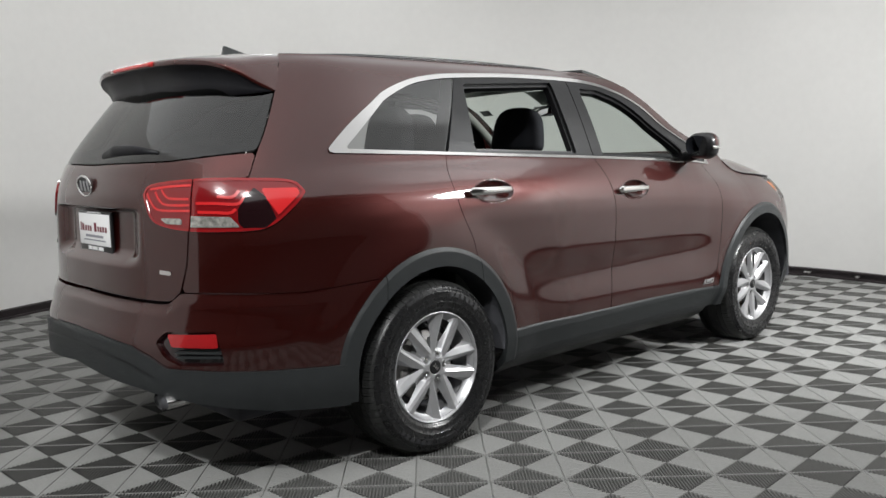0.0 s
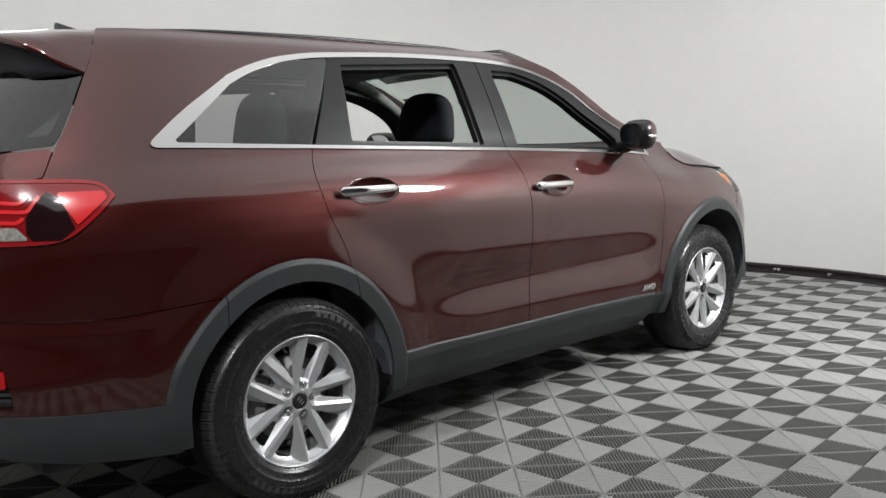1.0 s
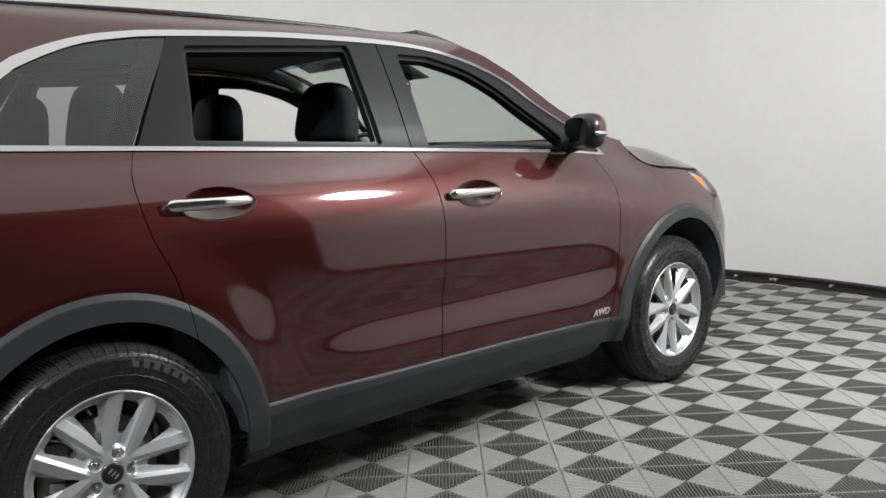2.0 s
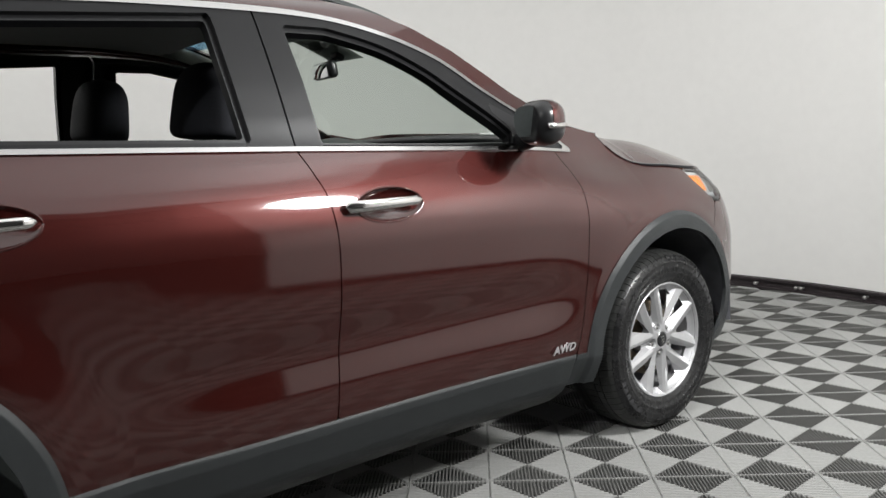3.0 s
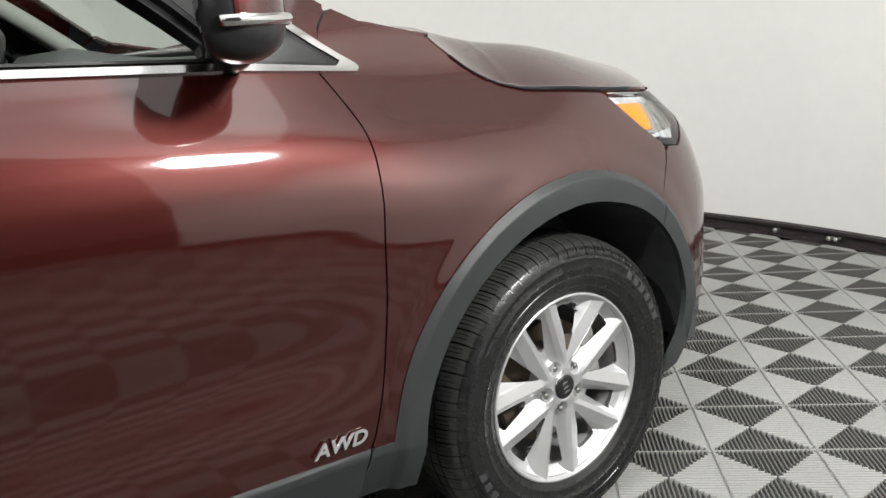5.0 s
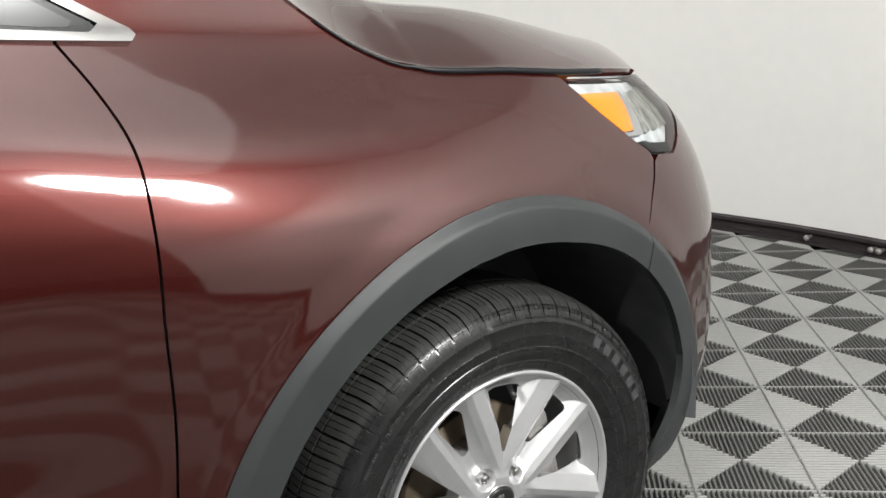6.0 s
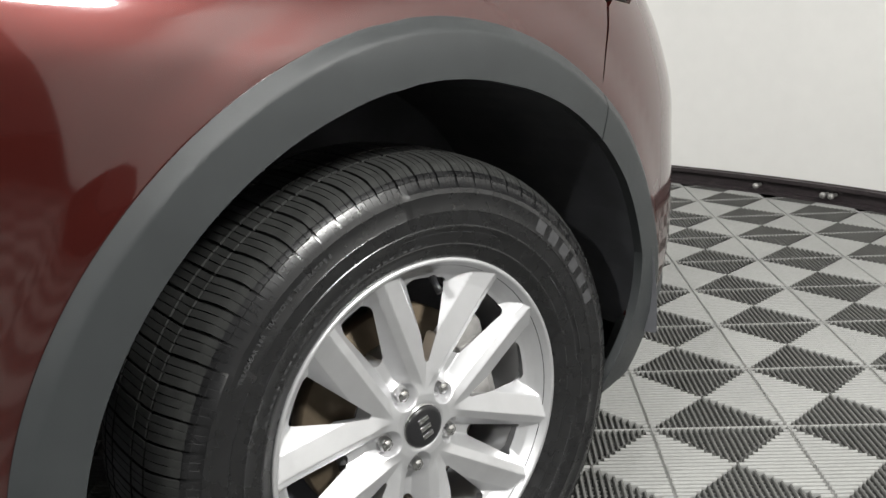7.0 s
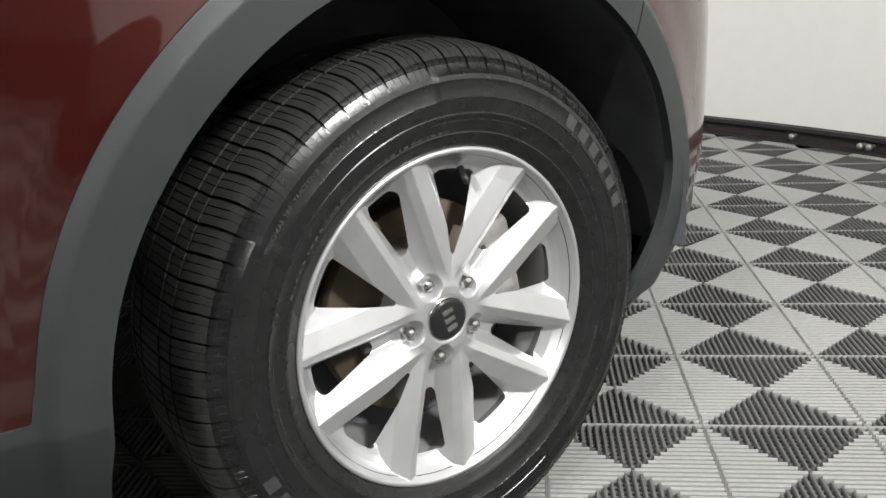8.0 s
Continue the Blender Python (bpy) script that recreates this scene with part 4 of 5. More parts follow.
v, f, n = patch(lambda u, z: roof(u, z) - np.array([0, 0, .038]), lambda u, z: -roof_normal(u, z), span(-.60, .60, .1), span(-.60, 1.44, .1), [], 0, 0)
part("headliner", v, [tuple(reversed(q)) for q in f], LINER, car, "grey cloth headliner", normals=n)
bm = bmesh.new()
box_bm(bm, -.46, .46, 2.45, 3.2, .34, .98, .03)
bm_part("engine_bay", bm, CAVITY, car)
bm = bmesh.new()
box_bm(bm, -.50, .50, -.86, -.80, .34, 1.15, .02)
bm_part("gate_lining", bm, CAVITY, car)

# dashboard and wheel
prof = [(2.42, 1.155), (2.30, 1.178), (2.10, 1.185), (1.96, 1.17), (1.88, 1.11), (1.86, .98), (1.90, .80), (2.1, .60)]
v, f = [], []
for x in np.linspace(-.74, .74, 31):
    hump = .035 * math.exp(-((x + .38) / .20) ** 2)
    v += [(x, y + .05 * (x / .74) ** 2 * (y < 2.2), z + hump * (1.9 < y < 2.2)) for y, z in prof]
m = len(prof)
f = [(i * m + j, (i + 1) * m + j, (i + 1) * m + j + 1, i * m + j + 1) for i in range(30) for j in range(m - 1)]
part("dashboard", v, f, DASH, car, "dark grey moulded dashboard", smooth=True)
v, f = lathe([(.165, .0), (.178, .016), (.192, 0), (.178, -.016), (.165, 0)], 40)
m4 = pose(-.38, 1.85, 1.115, 0, 0, 0) @ pose(0, 0, 0, -25, 0, 0) @ pose(0, 0, 0, 0, 0, -90)
wheel = part("steering_wheel", [m4 @ Vector(q) for q in v], f, BLACK, car, "black steering wheel", smooth=True)
bm = bmesh.new()
box_bm(bm, -.06, .06, -.02, .02, -.06, .06, .015)
box_bm(bm, -.17, .17, -.01, .01, -.02, .02, .008)
box_bm(bm, -.02, .02, -.01, .01, -.17, 0, .008)
bm.transform(pose(-.38, 1.855, 1.115) @ pose(0, 0, 0, -25))
bm_part("wheel_spokes", bm, BLACK, wheel)


def seat_part(name, mat4, w, d, h, material, parent, round_=.4):
    bm = bmesh.new()
    box_bm(bm, -w / 2, w / 2, -d / 2, d / 2, 0, h, min(w, d, h) * round_, 4)
    if name == "headrest":
        bm.clear()
        bmesh.ops.create_uvsphere(bm, u_segments=32, v_segments=20, radius=1.0)
        for q in bm.verts:
            ring = max(math.hypot(q.co.x, q.co.y), 1e-6)
            blunt = .70 if q.co.z > 0 else .30  # a domed top on a flat underside
            x, y = [math.copysign(abs(c / ring) ** .72, c) * ring ** blunt for c in q.co[:2]]
            z = math.copysign(abs(q.co.z) ** blunt, q.co.z)
            q.co = (w / 2 * x * (1 - .10 * (1 + z)), d / 2 * y * (1 - .06 * (1 + z)), h / 2 * (1 + z))
    for q in bm.verts:
        k = q.co.z / h
        q.co.x *= 1 - (0 if name == "headrest" else .14) * k ** 4
    bm.transform(mat4)
    return bm_part(name, bm, material, parent, angle=60)


def seat(x, y, row):
    s = seat_part("seat", pose(x, y, .42, 0, 0, 0), .52, .56, .18, SEAT, car)
    s["label"] = "black cloth car seat"
    seat_part("backrest", pose(x, y - .20, .56, -14, 0, 0) if row == 1 else pose(x, y - .22, .52, -16, 0, 0), .50, .15, .66 if row == 1 else .62, SEAT, s)
    if row == 1:
        seat_part("headrest", pose(x, y - .36, 1.240, -8, 0, 0), .34, .175, .238, SEAT, s, .42)
    else:
        seat_part("headrest", pose(x, y - .37, 1.235, -8, 0, 0), .29, .155, .232, SEAT, s, .42)
    for dx in (-.06, .06):
        v, f = tube([(x + dx, y - .37, 1.16), (x + dx, y - .355, 1.26)], .007, 8)
        part("headrest_post", v, f, BLACK, s, smooth=True)


for sx in (.38, -.38):
    seat(sx, 1.50 if sx > 0 else 1.42, 1)
    seat(sx, .60, 2)
# inner mirror
bm = bmesh.new()
box_bm(bm, -.115, .115, -.02, .02, -.033, .033, .016, 3)
bm.transform(pose(.0, 1.842, 1.488, 8, 0, -15))
inner = bm_part("inner_mirror", bm, BLACK, car, "black inner rear-view mirror")
bm = bmesh.new()
box_bm(bm, -.10, .10, -.023, -.019, -.026, .026, .0015)
bm.transform(pose(.0, 1.842, 1.488, 8, 0, -15))
bm_part("mirror_glass", bm, MIRROR, inner)
v, f = tube([(0, 1.85, 1.50), (.0, 1.875, 1.525), (0, 1.905, 1.545)], .010, 8)
part("mirror_stalk", v, f, BLACK, inner, smooth=True)
bm = bmesh.new()
box_bm(bm, -.026, .026, -.024, .024, -.014, .014, .012, 3)
bm.transform(pose(0, 1.905, 1.545, -25))
bm_part("mirror_foot", bm, BLACK, inner)

# door mirrors
for s in (1, -1):
    bm = bmesh.new()
    bmesh.ops.create_uvsphere(bm, u_segments=32, v_segments=20, radius=1.0)
    for q in bm.verts:
        x, y, z = q.co
        sx_ = math.copysign(abs(x) ** .62, x)
        sz_ = math.copysign(abs(z) ** .68, z)
        yy = y * .07
        yy = max(yy, -.05)
        q.co = (s * (1.0 + .102 * sx_), 2.03 + yy - .03 * (sx_ > 0) * sx_, 1.247 + .074 * sz_)
    if s < 0:
        bmesh.ops.reverse_faces(bm, faces=bm.faces)
    swing = Matrix.Translation((s * 1.0, 2.03, 0)) @ pose(0, 0, 0, 0, 0, -14 * s) @ Matrix.Translation((-s * 1.0, -2.03, 0))
    cap = bm.copy()
    bm.transform(swing)
    mirror = bm_part("door_mirror", bm, BLACK, car, "maroon and black door mirror with chrome signal strip", angle=50)
    # painted cap over the upper two thirds
    for co, no in (((0, 0, 1.243), (0, 0, -1)), ((0, 2.005, 0), (0, -1, 0))):
        bmesh.ops.bisect_plane(cap, geom=list(cap.verts) + list(cap.edges) + list(cap.faces), plane_co=co, plane_no=no, clear_outer=True)
    mid = Vector((s * 1.005, 2.03, 1.247))
    for q in cap.verts:
        q.co = mid + (q.co - mid) * 1.025
    cap.transform(swing)
    bm_part("mirror_cap", cap, PAINT, mirror, angle=50)
    pts = [(s * (1.0 + .105 * math.cos(a)), 2.03 + .074 * max(math.sin(a), -.3) - .03 * max(math.cos(a), 0), 1.238) for a in np.linspace(-.25, 2.2, 18)]
    v, f = tube(pts, .010, 8)
    part("mirror_signal", [swing @ Vector(q) for q in v], f, CHROME, mirror, "chrome signal strip", smooth=True)
    bm = bmesh.new()
    bmesh.ops.create_circle(bm, cap_ends=True, radius=1.0, segments=32)
    for q in bm.verts:
        q.co = (s * (1.0 + .09 * math.copysign(abs(q.co.x) ** .75, q.co.x)), 1.974, 1.247 + .058 * math.copysign(abs(q.co.y) ** .8, q.co.y))
    bm.transform(swing @ pose(0, 1.974, 1.247, 8) @ pose(0, -1.974, -1.247))
    bm_part("mirror_glass", bm, MIRROR, mirror, smooth=False)
    v, f = tube([(s * .83, 2.06, 1.18), (s * .90, 2.06, 1.19), (s * .96, 2.05, 1.205)], [.035, .03, .028], 12)
    part("mirror_arm", v, f, BLACK, mirror, smooth=True)
    panel("mirror_sail", BLACK, front_doors[0 if s > 0 else 1], [(2.02, 1.18), (2.035, 1.23), (1.985, 1.29), (2.0, 1.32), (2.2, 1.2), (2.27, 1.155)], lift=.004, depth=.01, side=s, d=.01)

# handles
def cup_floor(cup):
    def surface(u, z):
        r = np.hypot((u - cup[0]) / cup[2], (z - cup[1]) / cup[3])
        deep = .004 + .024 * np.clip(1 - r ** 2, 0, 1) ** .7
        return skin(u, z) - skin_normal(u, z) * deep[..., None]

    def normal(u, z, e=.002):
        n = np.cross(surface(u + e, z) - surface(u - e, z), surface(u, z + e) - surface(u, z - e))
        return n / np.maximum(np.linalg.norm(n, axis=-1, keepdims=True), 1e-9)
    return surface, normal


def handle_bar(s, y0, y1, zc, n=26, m=16):
    """A flat-oval pull bar, broad at its fixed end, on a shallow bow."""
    w0 = float(width_at(np.array((y0 + y1) / 2), np.array(zc)))
    verts, faces = [], []
    for i in range(n):
        t = i / (n - 1)
        y = y0 + (y1 - y0) * t
        end = min(1.0, (t / .05) ** .5 if t < .05 else 1.0, ((1 - t) / .06) ** .5 if t > .94 else 1.0)
        tall, deep = (.0185 - .0045 * t) * max(end, .05), (.011 - .003 * t) * max(end, .05)
        bow = .006 + .022 * math.sin(math.pi * min(1.0, .10 + .84 * t)) ** .7
        for k in range(m):
            a = 2 * math.pi * k / m
            ca, sa = math.cos(a), math.sin(a)
            verts.append((s * (w0 + bow + deep * math.copysign(abs(ca) ** .8, ca)), y, zc + .006 + tall * math.copysign(abs(sa) ** .9, sa)))
    for i in range(n - 1):
        for k in range(m):
            q = [i * m + k, (i + 1) * m + k, (i + 1) * m + (k + 1) % m, i * m + (k + 1) % m]
            faces.append(q if s > 0 else q[::-1])
    faces += [list(range(m)), list(range((n - 1) * m, n * m))]
    return verts, faces


for s in (1, -1):
    for door, cup, y0, y1 in ((rear_doors, CUP_R, .205, .480), (front_doors, CUP_F, 1.275, 1.550)):
        host = door[0 if s > 0 else 1]
        v, f = handle_bar(s, y0, y1, cup[1])
        part("door_handle", v, f, CHROME, host, "chrome pull handle", smooth=True)
        us, zs = span(cup[0] - .130, cup[0] + .130, .006), span(cup[1] - .055, cup[1] + .055, .006)
        surface, normal = cup_floor(cup)
        v, f, n = patch(surface, normal, us, zs, [in_cup(cup)], 0, 0, side=s)
        part("handle_cup", v, f, PAINT, host, normals=n)
        ring = []
        for a in np.linspace(0, 2 * math.pi, 49):
            q = skin(cup[0] + cup[2] * math.cos(a), cup[1] + cup[3] * math.sin(a)) * np.array([s, 1, 1])
            ring.append(tuple(q - np.array([s * .0006, 0, 0])))
        v, f = tube(ring, .0032, 8)
        part("handle_cup_rim", v, f, PAINT, host, smooth=True)

# plate, emblem, badges, wiper
def flat_box(name, x0, x1, z0, z1, y, t, material, parent, bevel=.002, tilt=0.0, label=""):
    bm = bmesh.new()
    box_bm(bm, x0, x1, -t, 0, z0 - (z0 + z1) / 2, z1 - (z0 + z1) / 2, bevel)
    bm.transform(pose(0, y, (z0 + z1) / 2, tilt, 0, 0))
    return bm_part(name, bm, material, parent, label)


plate = flat_box("plate_frame", -.165, .165, .878, 1.046, -1.0, .012, BLACK, car, .004, 0, "white dealer plate in a black frame")
flat_box("plate_card", -.157, .157, .908, 1.036, -1.0125, .003, WHITE, plate, .001)
for x0, wide, tall in ((-.140, .012, .036), (-.122, .024, .030), (-.092, .022, .022), (-.064, .018, .022), (-.040, .018, .022), (.004, .028, .036), (.038, .018, .022), (.062, .020, .022), (.088, .020, .022), (.114, .020, .022)):
    flat_box("print_bar", x0, x0 + wide * .8, .964, .964 + tall, -1.0158, .001, PLATE_RED, plate, 0)
flat_box("print_bar", -.09, .09, .940, .950, -1.0158, .001, GREY_PRINT, plate, 0)
flat_box("print_bar", -.11, .11, .926, .931, -1.0158, .001, GREY_PRINT, plate, 0)
for x0 in (-.078, -.034, .028):
    flat_box("print_bar", x0, x0 + .05 - .012 * (x0 < -.05), .888, .902, -1.0128, .001, WHITE, plate, 0)
flat_box("print_bar", -.07, .07, 1.0385, 1.0435, -1.0128, .001, WHITE, plate, 0)
lean = pose(0, -1.037, 1.150, 8, 0, 0)
bm = bmesh.new()
bmesh.ops.create_cone(bm, cap_ends=True, segments=36, radius1=.070, radius2=.068, depth=.006, matrix=pose(0, 0, 0, 90, 0, 0) @ Matrix.Diagonal((1, .56, 1, 1)))
bm.transform(lean)
emblem = bm_part("emblem", bm, BLACK, car, "oval black emblem with a chrome ring")
v, f = tube([lean @ Vector((.070 * math.cos(a), -.004, .040 * math.sin(a))) for a in np.linspace(0, 2 * math.pi, 41)], .0048, 8)
part("emblem_ring", v, f, CHROME, emblem, "chrome ring", smooth=True)
for dx, tip in ((-.034, .5), (0, 0), (.034, -.5)):
    bm = bmesh.new()
    box_bm(bm, dx - .0065, dx + .0065, -.006, -.003, -.021, .021, .001)
    bm.transform(lean @ pose(0, 0, 0, 0, 8 * tip, 0))
    bm_part("emblem_bar", bm, ALLOY, emblem)
panel("model_badge", CHROME, tailgate, [(-1.148, .848), (-1.096, .843), (-1.096, .828), (-1.148, .832)], lift=.003, depth=.003, side=1, d=.005, label="small chrome badge")
panel("model_badge", CHROME, tailgate, [(-1.20, .905), (-1.06, .90), (-1.06, .885), (-1.20, .888)], lift=.003, depth=.003, side=-1, d=.005, label="small chrome badge")
v, f = tube([(.06, -.975, 1.262), (.16, -.965, 1.283), (.30, -.955, 1.285), (.44, -.925, 1.272)], [.018, .028, .020, .008], 12, flat=.7)
part("rear_wiper", v, f, SHADE, tailgate, "black rear wiper", smooth=True)


def text_part(name, body, size, depth, m, material, parent, label="", thick=.0009):
    cu = bpy.data.curves.new(name, "FONT")
    cu.body, cu.size, cu.extrude, cu.align_x, cu.align_y = body, size, depth, "CENTER", "CENTER"
    cu.bevel_depth, cu.bevel_resolution = 0.0, 0
    cu.shear, cu.offset = .28, thick
    tmp = bpy.data.objects.new("tmp", cu)
    me = bpy.data.meshes.new_from_object(tmp)
    bpy.data.objects.remove(tmp)
    me.transform(m)
    me.materials.clear()
    me.materials.append(material)
    ob = new(name, me)
    ob.parent = parent
    if label:
        ob["label"] = label
    return ob


wb = float(width_at(np.array(2.16), np.array(.455)))
text_part("drive_badge", "AWD", .046, .0016, pose(wb + .0065, 2.142, .458, 90, 0, 90) @ Matrix.Diagonal((1.0, .84, 1, 1)), ALLOY, front_doors[0], "silver letters")
text_part("drive_badge", "AWD", .046, .0016, pose(-wb - .0065, 2.142, .458, 90, 0, -90) @ Matrix.Diagonal((1.0, .84, 1, 1)), ALLOY, front_doors[1], "silver letters")


# ---- wheels: built round the x axis with the outer face at +x, then set four times
def tyre_mesh():
    n = 70
    # within one block: where it turns, and whether the shoulder groove or the fine cut is there
    beat = [(0.0, 0, 0), (.015, 1, 0), (.105, 1, 0), (.12, 0, 0), (.36, 0, 0), (.372, 0, 1), (.392, 0, 1), (.404, 0, 0), (.66, 0, 0), (.672, 0, 1), (.692, 0, 1), (.704, 0, 0)]
    side_profile = [(.216, -.012), (.222, .002), (.230, .006), (.2355, .010), (.2395, .0135), (.246, .0155), (.2475, .0172), (.2530, .0190), (.2545, .0186), (.262, .0210), (.275, .0245), (.2762, .0256), (.2778, .0258),
                    (.279, .0250), (.2965, .0272), (.2975, .0282), (.318, .0262), (.3195, .0268), (.3255, .0250), (.3270, .0230), (.338, .017), (.3395, .0174), (.3430, .0148), (.345, .0125)]
    tread = [(.3500, .0070), (.3540, .001), (.3575, -.007), (.3600, -.015), (.3620, -.024), (.3634, -.033), (.3640, -.0385), (.3641, -.0390), (.3642, -.0425), (.3643, -.0430), (.3655, -.058), (.3662, -.0695), (.3663, -.0700), (.3664, -.0740), (.3665, -.0745), (.3670, -.092), (.3672, -.1025)]
    mid = -.1025
    outer = side_profile + tread
    prof = outer + [(r, 2 * mid - x) for r, x in reversed(outer[:-1])]
    m = len(prof)
    verts, faces = [], []
    for i in range(n):
        for at, groove, cut in beat:
            a0 = i + at
            for k, (r, x) in enumerate(prof):
                xm = x if x > mid else 2 * mid - x
                # cuts lean across the tread
                a = 2 * math.pi * (a0 + 4.0 * (max(0.0, -xm) if xm > -.043 else .043)) / n
                rr, xx = r, x
                if r > .3445 and xm < .010:
                    deep = 0.0
                    if -.0426 <= xm <= -.0389 or -.0741 <= xm <= -.0699:
                        deep = .0105
                    elif xm > -.0386:
                        deep = .006 * groove + .0045 * cut * (xm < -.004)
                    elif -.070 < xm < -.043:
                        deep = .0045 * groove + .003 * cut
                    else:
                        deep = .003 * groove + .003 * cut
                    rr -= deep * min(1.0, max(.15, (.012 - xm) / .016))
                if .003 < xm < .0215 and r > .3265:
                    xx -= (.0042 * groove + .0012 * cut) * min(1.0, (.0225 - xm) / .008)
                # raised arcs on the wall, cut off at their ends
                if k < 23 and .3265 > r > .2970 and (i // 10) % 7 in (1, 5):
                    xx -= .0016
                verts.append((xx, rr * math.cos(a), rr * math.sin(a)))
    total = n * len(beat)
    for i in range(total):
        q = (i + 1) % total
        for j in range(m - 1):
            faces.append((i * m + j, i * m + j + 1, q * m + j + 1, q * m + j))
    return verts, faces


# the rim's face repeats five times; each fifth is mirrored about the line through its wheel nut
def rim_fold(u, r):
    """Along and off the nut's line, then along and off the line midway to the next nut."""
    a = np.abs((np.asarray(u, float) + math.pi / 5) % (2 * math.pi / 5) - math.pi / 5)
    b = math.pi / 5 - a
    return r * np.cos(a), r * np.sin(a), r * np.cos(b), r * np.sin(b)


def rim_face(u, z):
    """u: angle in radians (clockwise), z: radius. Every spoke is a blade with its ridge beside the nut's window."""
    r = np.asarray(z, float)
    ax, ay, bx, by = rim_fold(u, r)
    off = ay - (.030 + .0965 * (ax - .052))
    crest = np.interp(r, [.03, .05, .08, .14, .20, .222, .232], [-.0055, -.0065, -.005, .000, .0045, .0075, .0085])
    blade = crest - np.where(off > 0, .36 * off + .9 * np.clip(off - .028, 0, 1), .52 * -off + .8 * np.clip(-off - .012, 0, 1))
    blade = np.maximum(blade, -.030)
    # the hub round the cap, and the scooped pocket of each nut
    hub = 1 - step(.046, .082, r)
    blade = blade * (1 - hub) + hub * np.interp(r, [.03, .034, .045, .07], [-.0085, -.006, -.006, -.010])
    lug = np.hypot(ax - .0572, ay)
    blade = np.minimum(blade, -.0225 + .020 * np.clip((lug - .0125) / .0085, 0, 2) ** 1.5)
    bowl = np.interp(r, [.186, .197, .206, .214, .220, .2262, .2285], [-.040, -.0235, -.0185, -.0105, -.0015, .0085, .0105])
    return np.stack([np.maximum(blade, bowl), r * np.cos(-u), r * np.sin(-u)], -1)


def rim_normal(u, z, e=.0011):
    a = rim_face(u + e / np.maximum(z, .01), z) - rim_face(u - e / np.maximum(z, .01), z)
    b = rim_face(u, z + e) - rim_face(u, z - e)
    n = np.cross(a, b)
    n = n / np.maximum(np.linalg.norm(n, axis=-1, keepdims=True), 1e-9)
    return n * np.where(n[..., :1] < 0, -1, 1)


def rim_keep(u, z):
    """Two windows a fifth: one beyond the nut, rounded, and a wedge that reaches in to the hub."""
    ax, ay, bx, by = rim_fold(u, z)
    near_nut = np.where(ax > .117, .0095 + .195 * (ax - .117) - ay, .0095 - np.hypot(ax - .117, ay))
    wedge = np.where(bx > .092, .0035 + .285 * (bx - .092) - by, .0035 - np.hypot(bx - .092, by))

    def soft(p, q, k=.012):
        h = np.clip(.5 + .5 * (q - p) / k, 0, 1)
        return q * (1 - h) + p * h - k * h * (1 - h)
    return -np.maximum(soft(near_nut, .201 - z), soft(wedge, .201 - z))


us, rs = np.linspace(0, 2 * math.pi, 561), np.concatenate([np.linspace(.03, .08, 26), np.linspace(.0825, .2284, 67)])
rim_v, rim_f, rim_n = patch(rim_face, rim_normal, us, rs, [rim_keep], 0, .034)
lip_v, lip_f = lathe([(.2315, .002), (.2345, .0075), (.2330, .0115), (.2290, .0118), (.2268, .0098), (.2235, -.004), (.2190, -.020), (.2125, -.040), (.207, -.060), (.200, -.09), (.190, -.20), (.215, -.21)], 120)
tyre_v, tyre_f = tyre_mesh()


def make_wheel():
    w = new("wheel")
    w.parent = car
    w["label"] = "silver ten-spoke alloy wheel with black tyre"
    part("rim", rim_v, rim_f, ALLOY, w, "silver painted ten-spoke alloy rim", normals=rim_n)
    part("rim_barrel", lip_v, lip_f, ALLOY, w, smooth=True)
    tyre = part("tyre", tyre_v, tyre_f, RUBBER, w, "black all-season tyre with grooved tread", smooth=True)
    bm = bmesh.new()
    bm.from_mesh(tyre.data)
    for e in bm.edges:
        e.smooth = e.calc_face_angle(0) < .55
    for q in bm.faces:
        c = q.calc_center_median()
        q.material_index = int(math.hypot(c.y, c.z) > .345 and c.x < .013)
    bm.to_mesh(tyre.data)
    bm.free()
    tyre.data.materials.append(TREAD)
    v, f = lathe([(.0, -.0010), (.024, -.0016), (.0285, -.003), (.030, -.006), (.030, -.016)], 40)
    cap = part("centre_cap", v, f, BLACK, w, "black centre cap", smooth=True)
    v, f = lathe([(.0300, -.0058), (.0312, -.0065), (.0315, -.014)], 40)
    part("cap_ring", v, f, SATIN, cap, smooth=True)
    for dy in (-.0125, 0.0, .0125):
        bm = bmesh.new()
        box_bm(bm, -.0018, -.0002, dy - .0032, dy + .0032, -.0085, .0085, 0)
        bm.transform(pose(0, 0, 0, 62, 0, 0))
        bm_part("cap_mark", bm, SATIN, cap, smooth=False)
    for k in range(5):
        a = math.radians(72 * k)
        bm = bmesh.new()
        bmesh.ops.create_cone(bm, cap_ends=True, segments=6, radius1=.0098, radius2=.0092, depth=.016, matrix=pose(0, 0, 0, 0, 90, 0))
        bmesh.ops.create_uvsphere(bm, u_segments=12, v_segments=6, radius=.0075, matrix=Matrix.Translation((.006, 0, 0)) @ Matrix.Diagonal((.6, 1, 1, 1)))
        bm.transform(Matrix.Translation((-.0185, .0572 * math.cos(a), .0572 * math.sin(a))))
        bm_part("wheel_nut", bm, SATIN, w, angle=25)
    # valve
    a = math.radians(36)
    v, f = tube([(-.014, .203 * math.cos(a), .203 * math.sin(a)), (-.004, .193 * math.cos(a), .193 * math.sin(a)), (.004, .187 * math.cos(a), .187 * math.sin(a))], [.005, .0045, .005], 10)
    part("valve", v, f, BLACK, w, smooth=True)
    return w


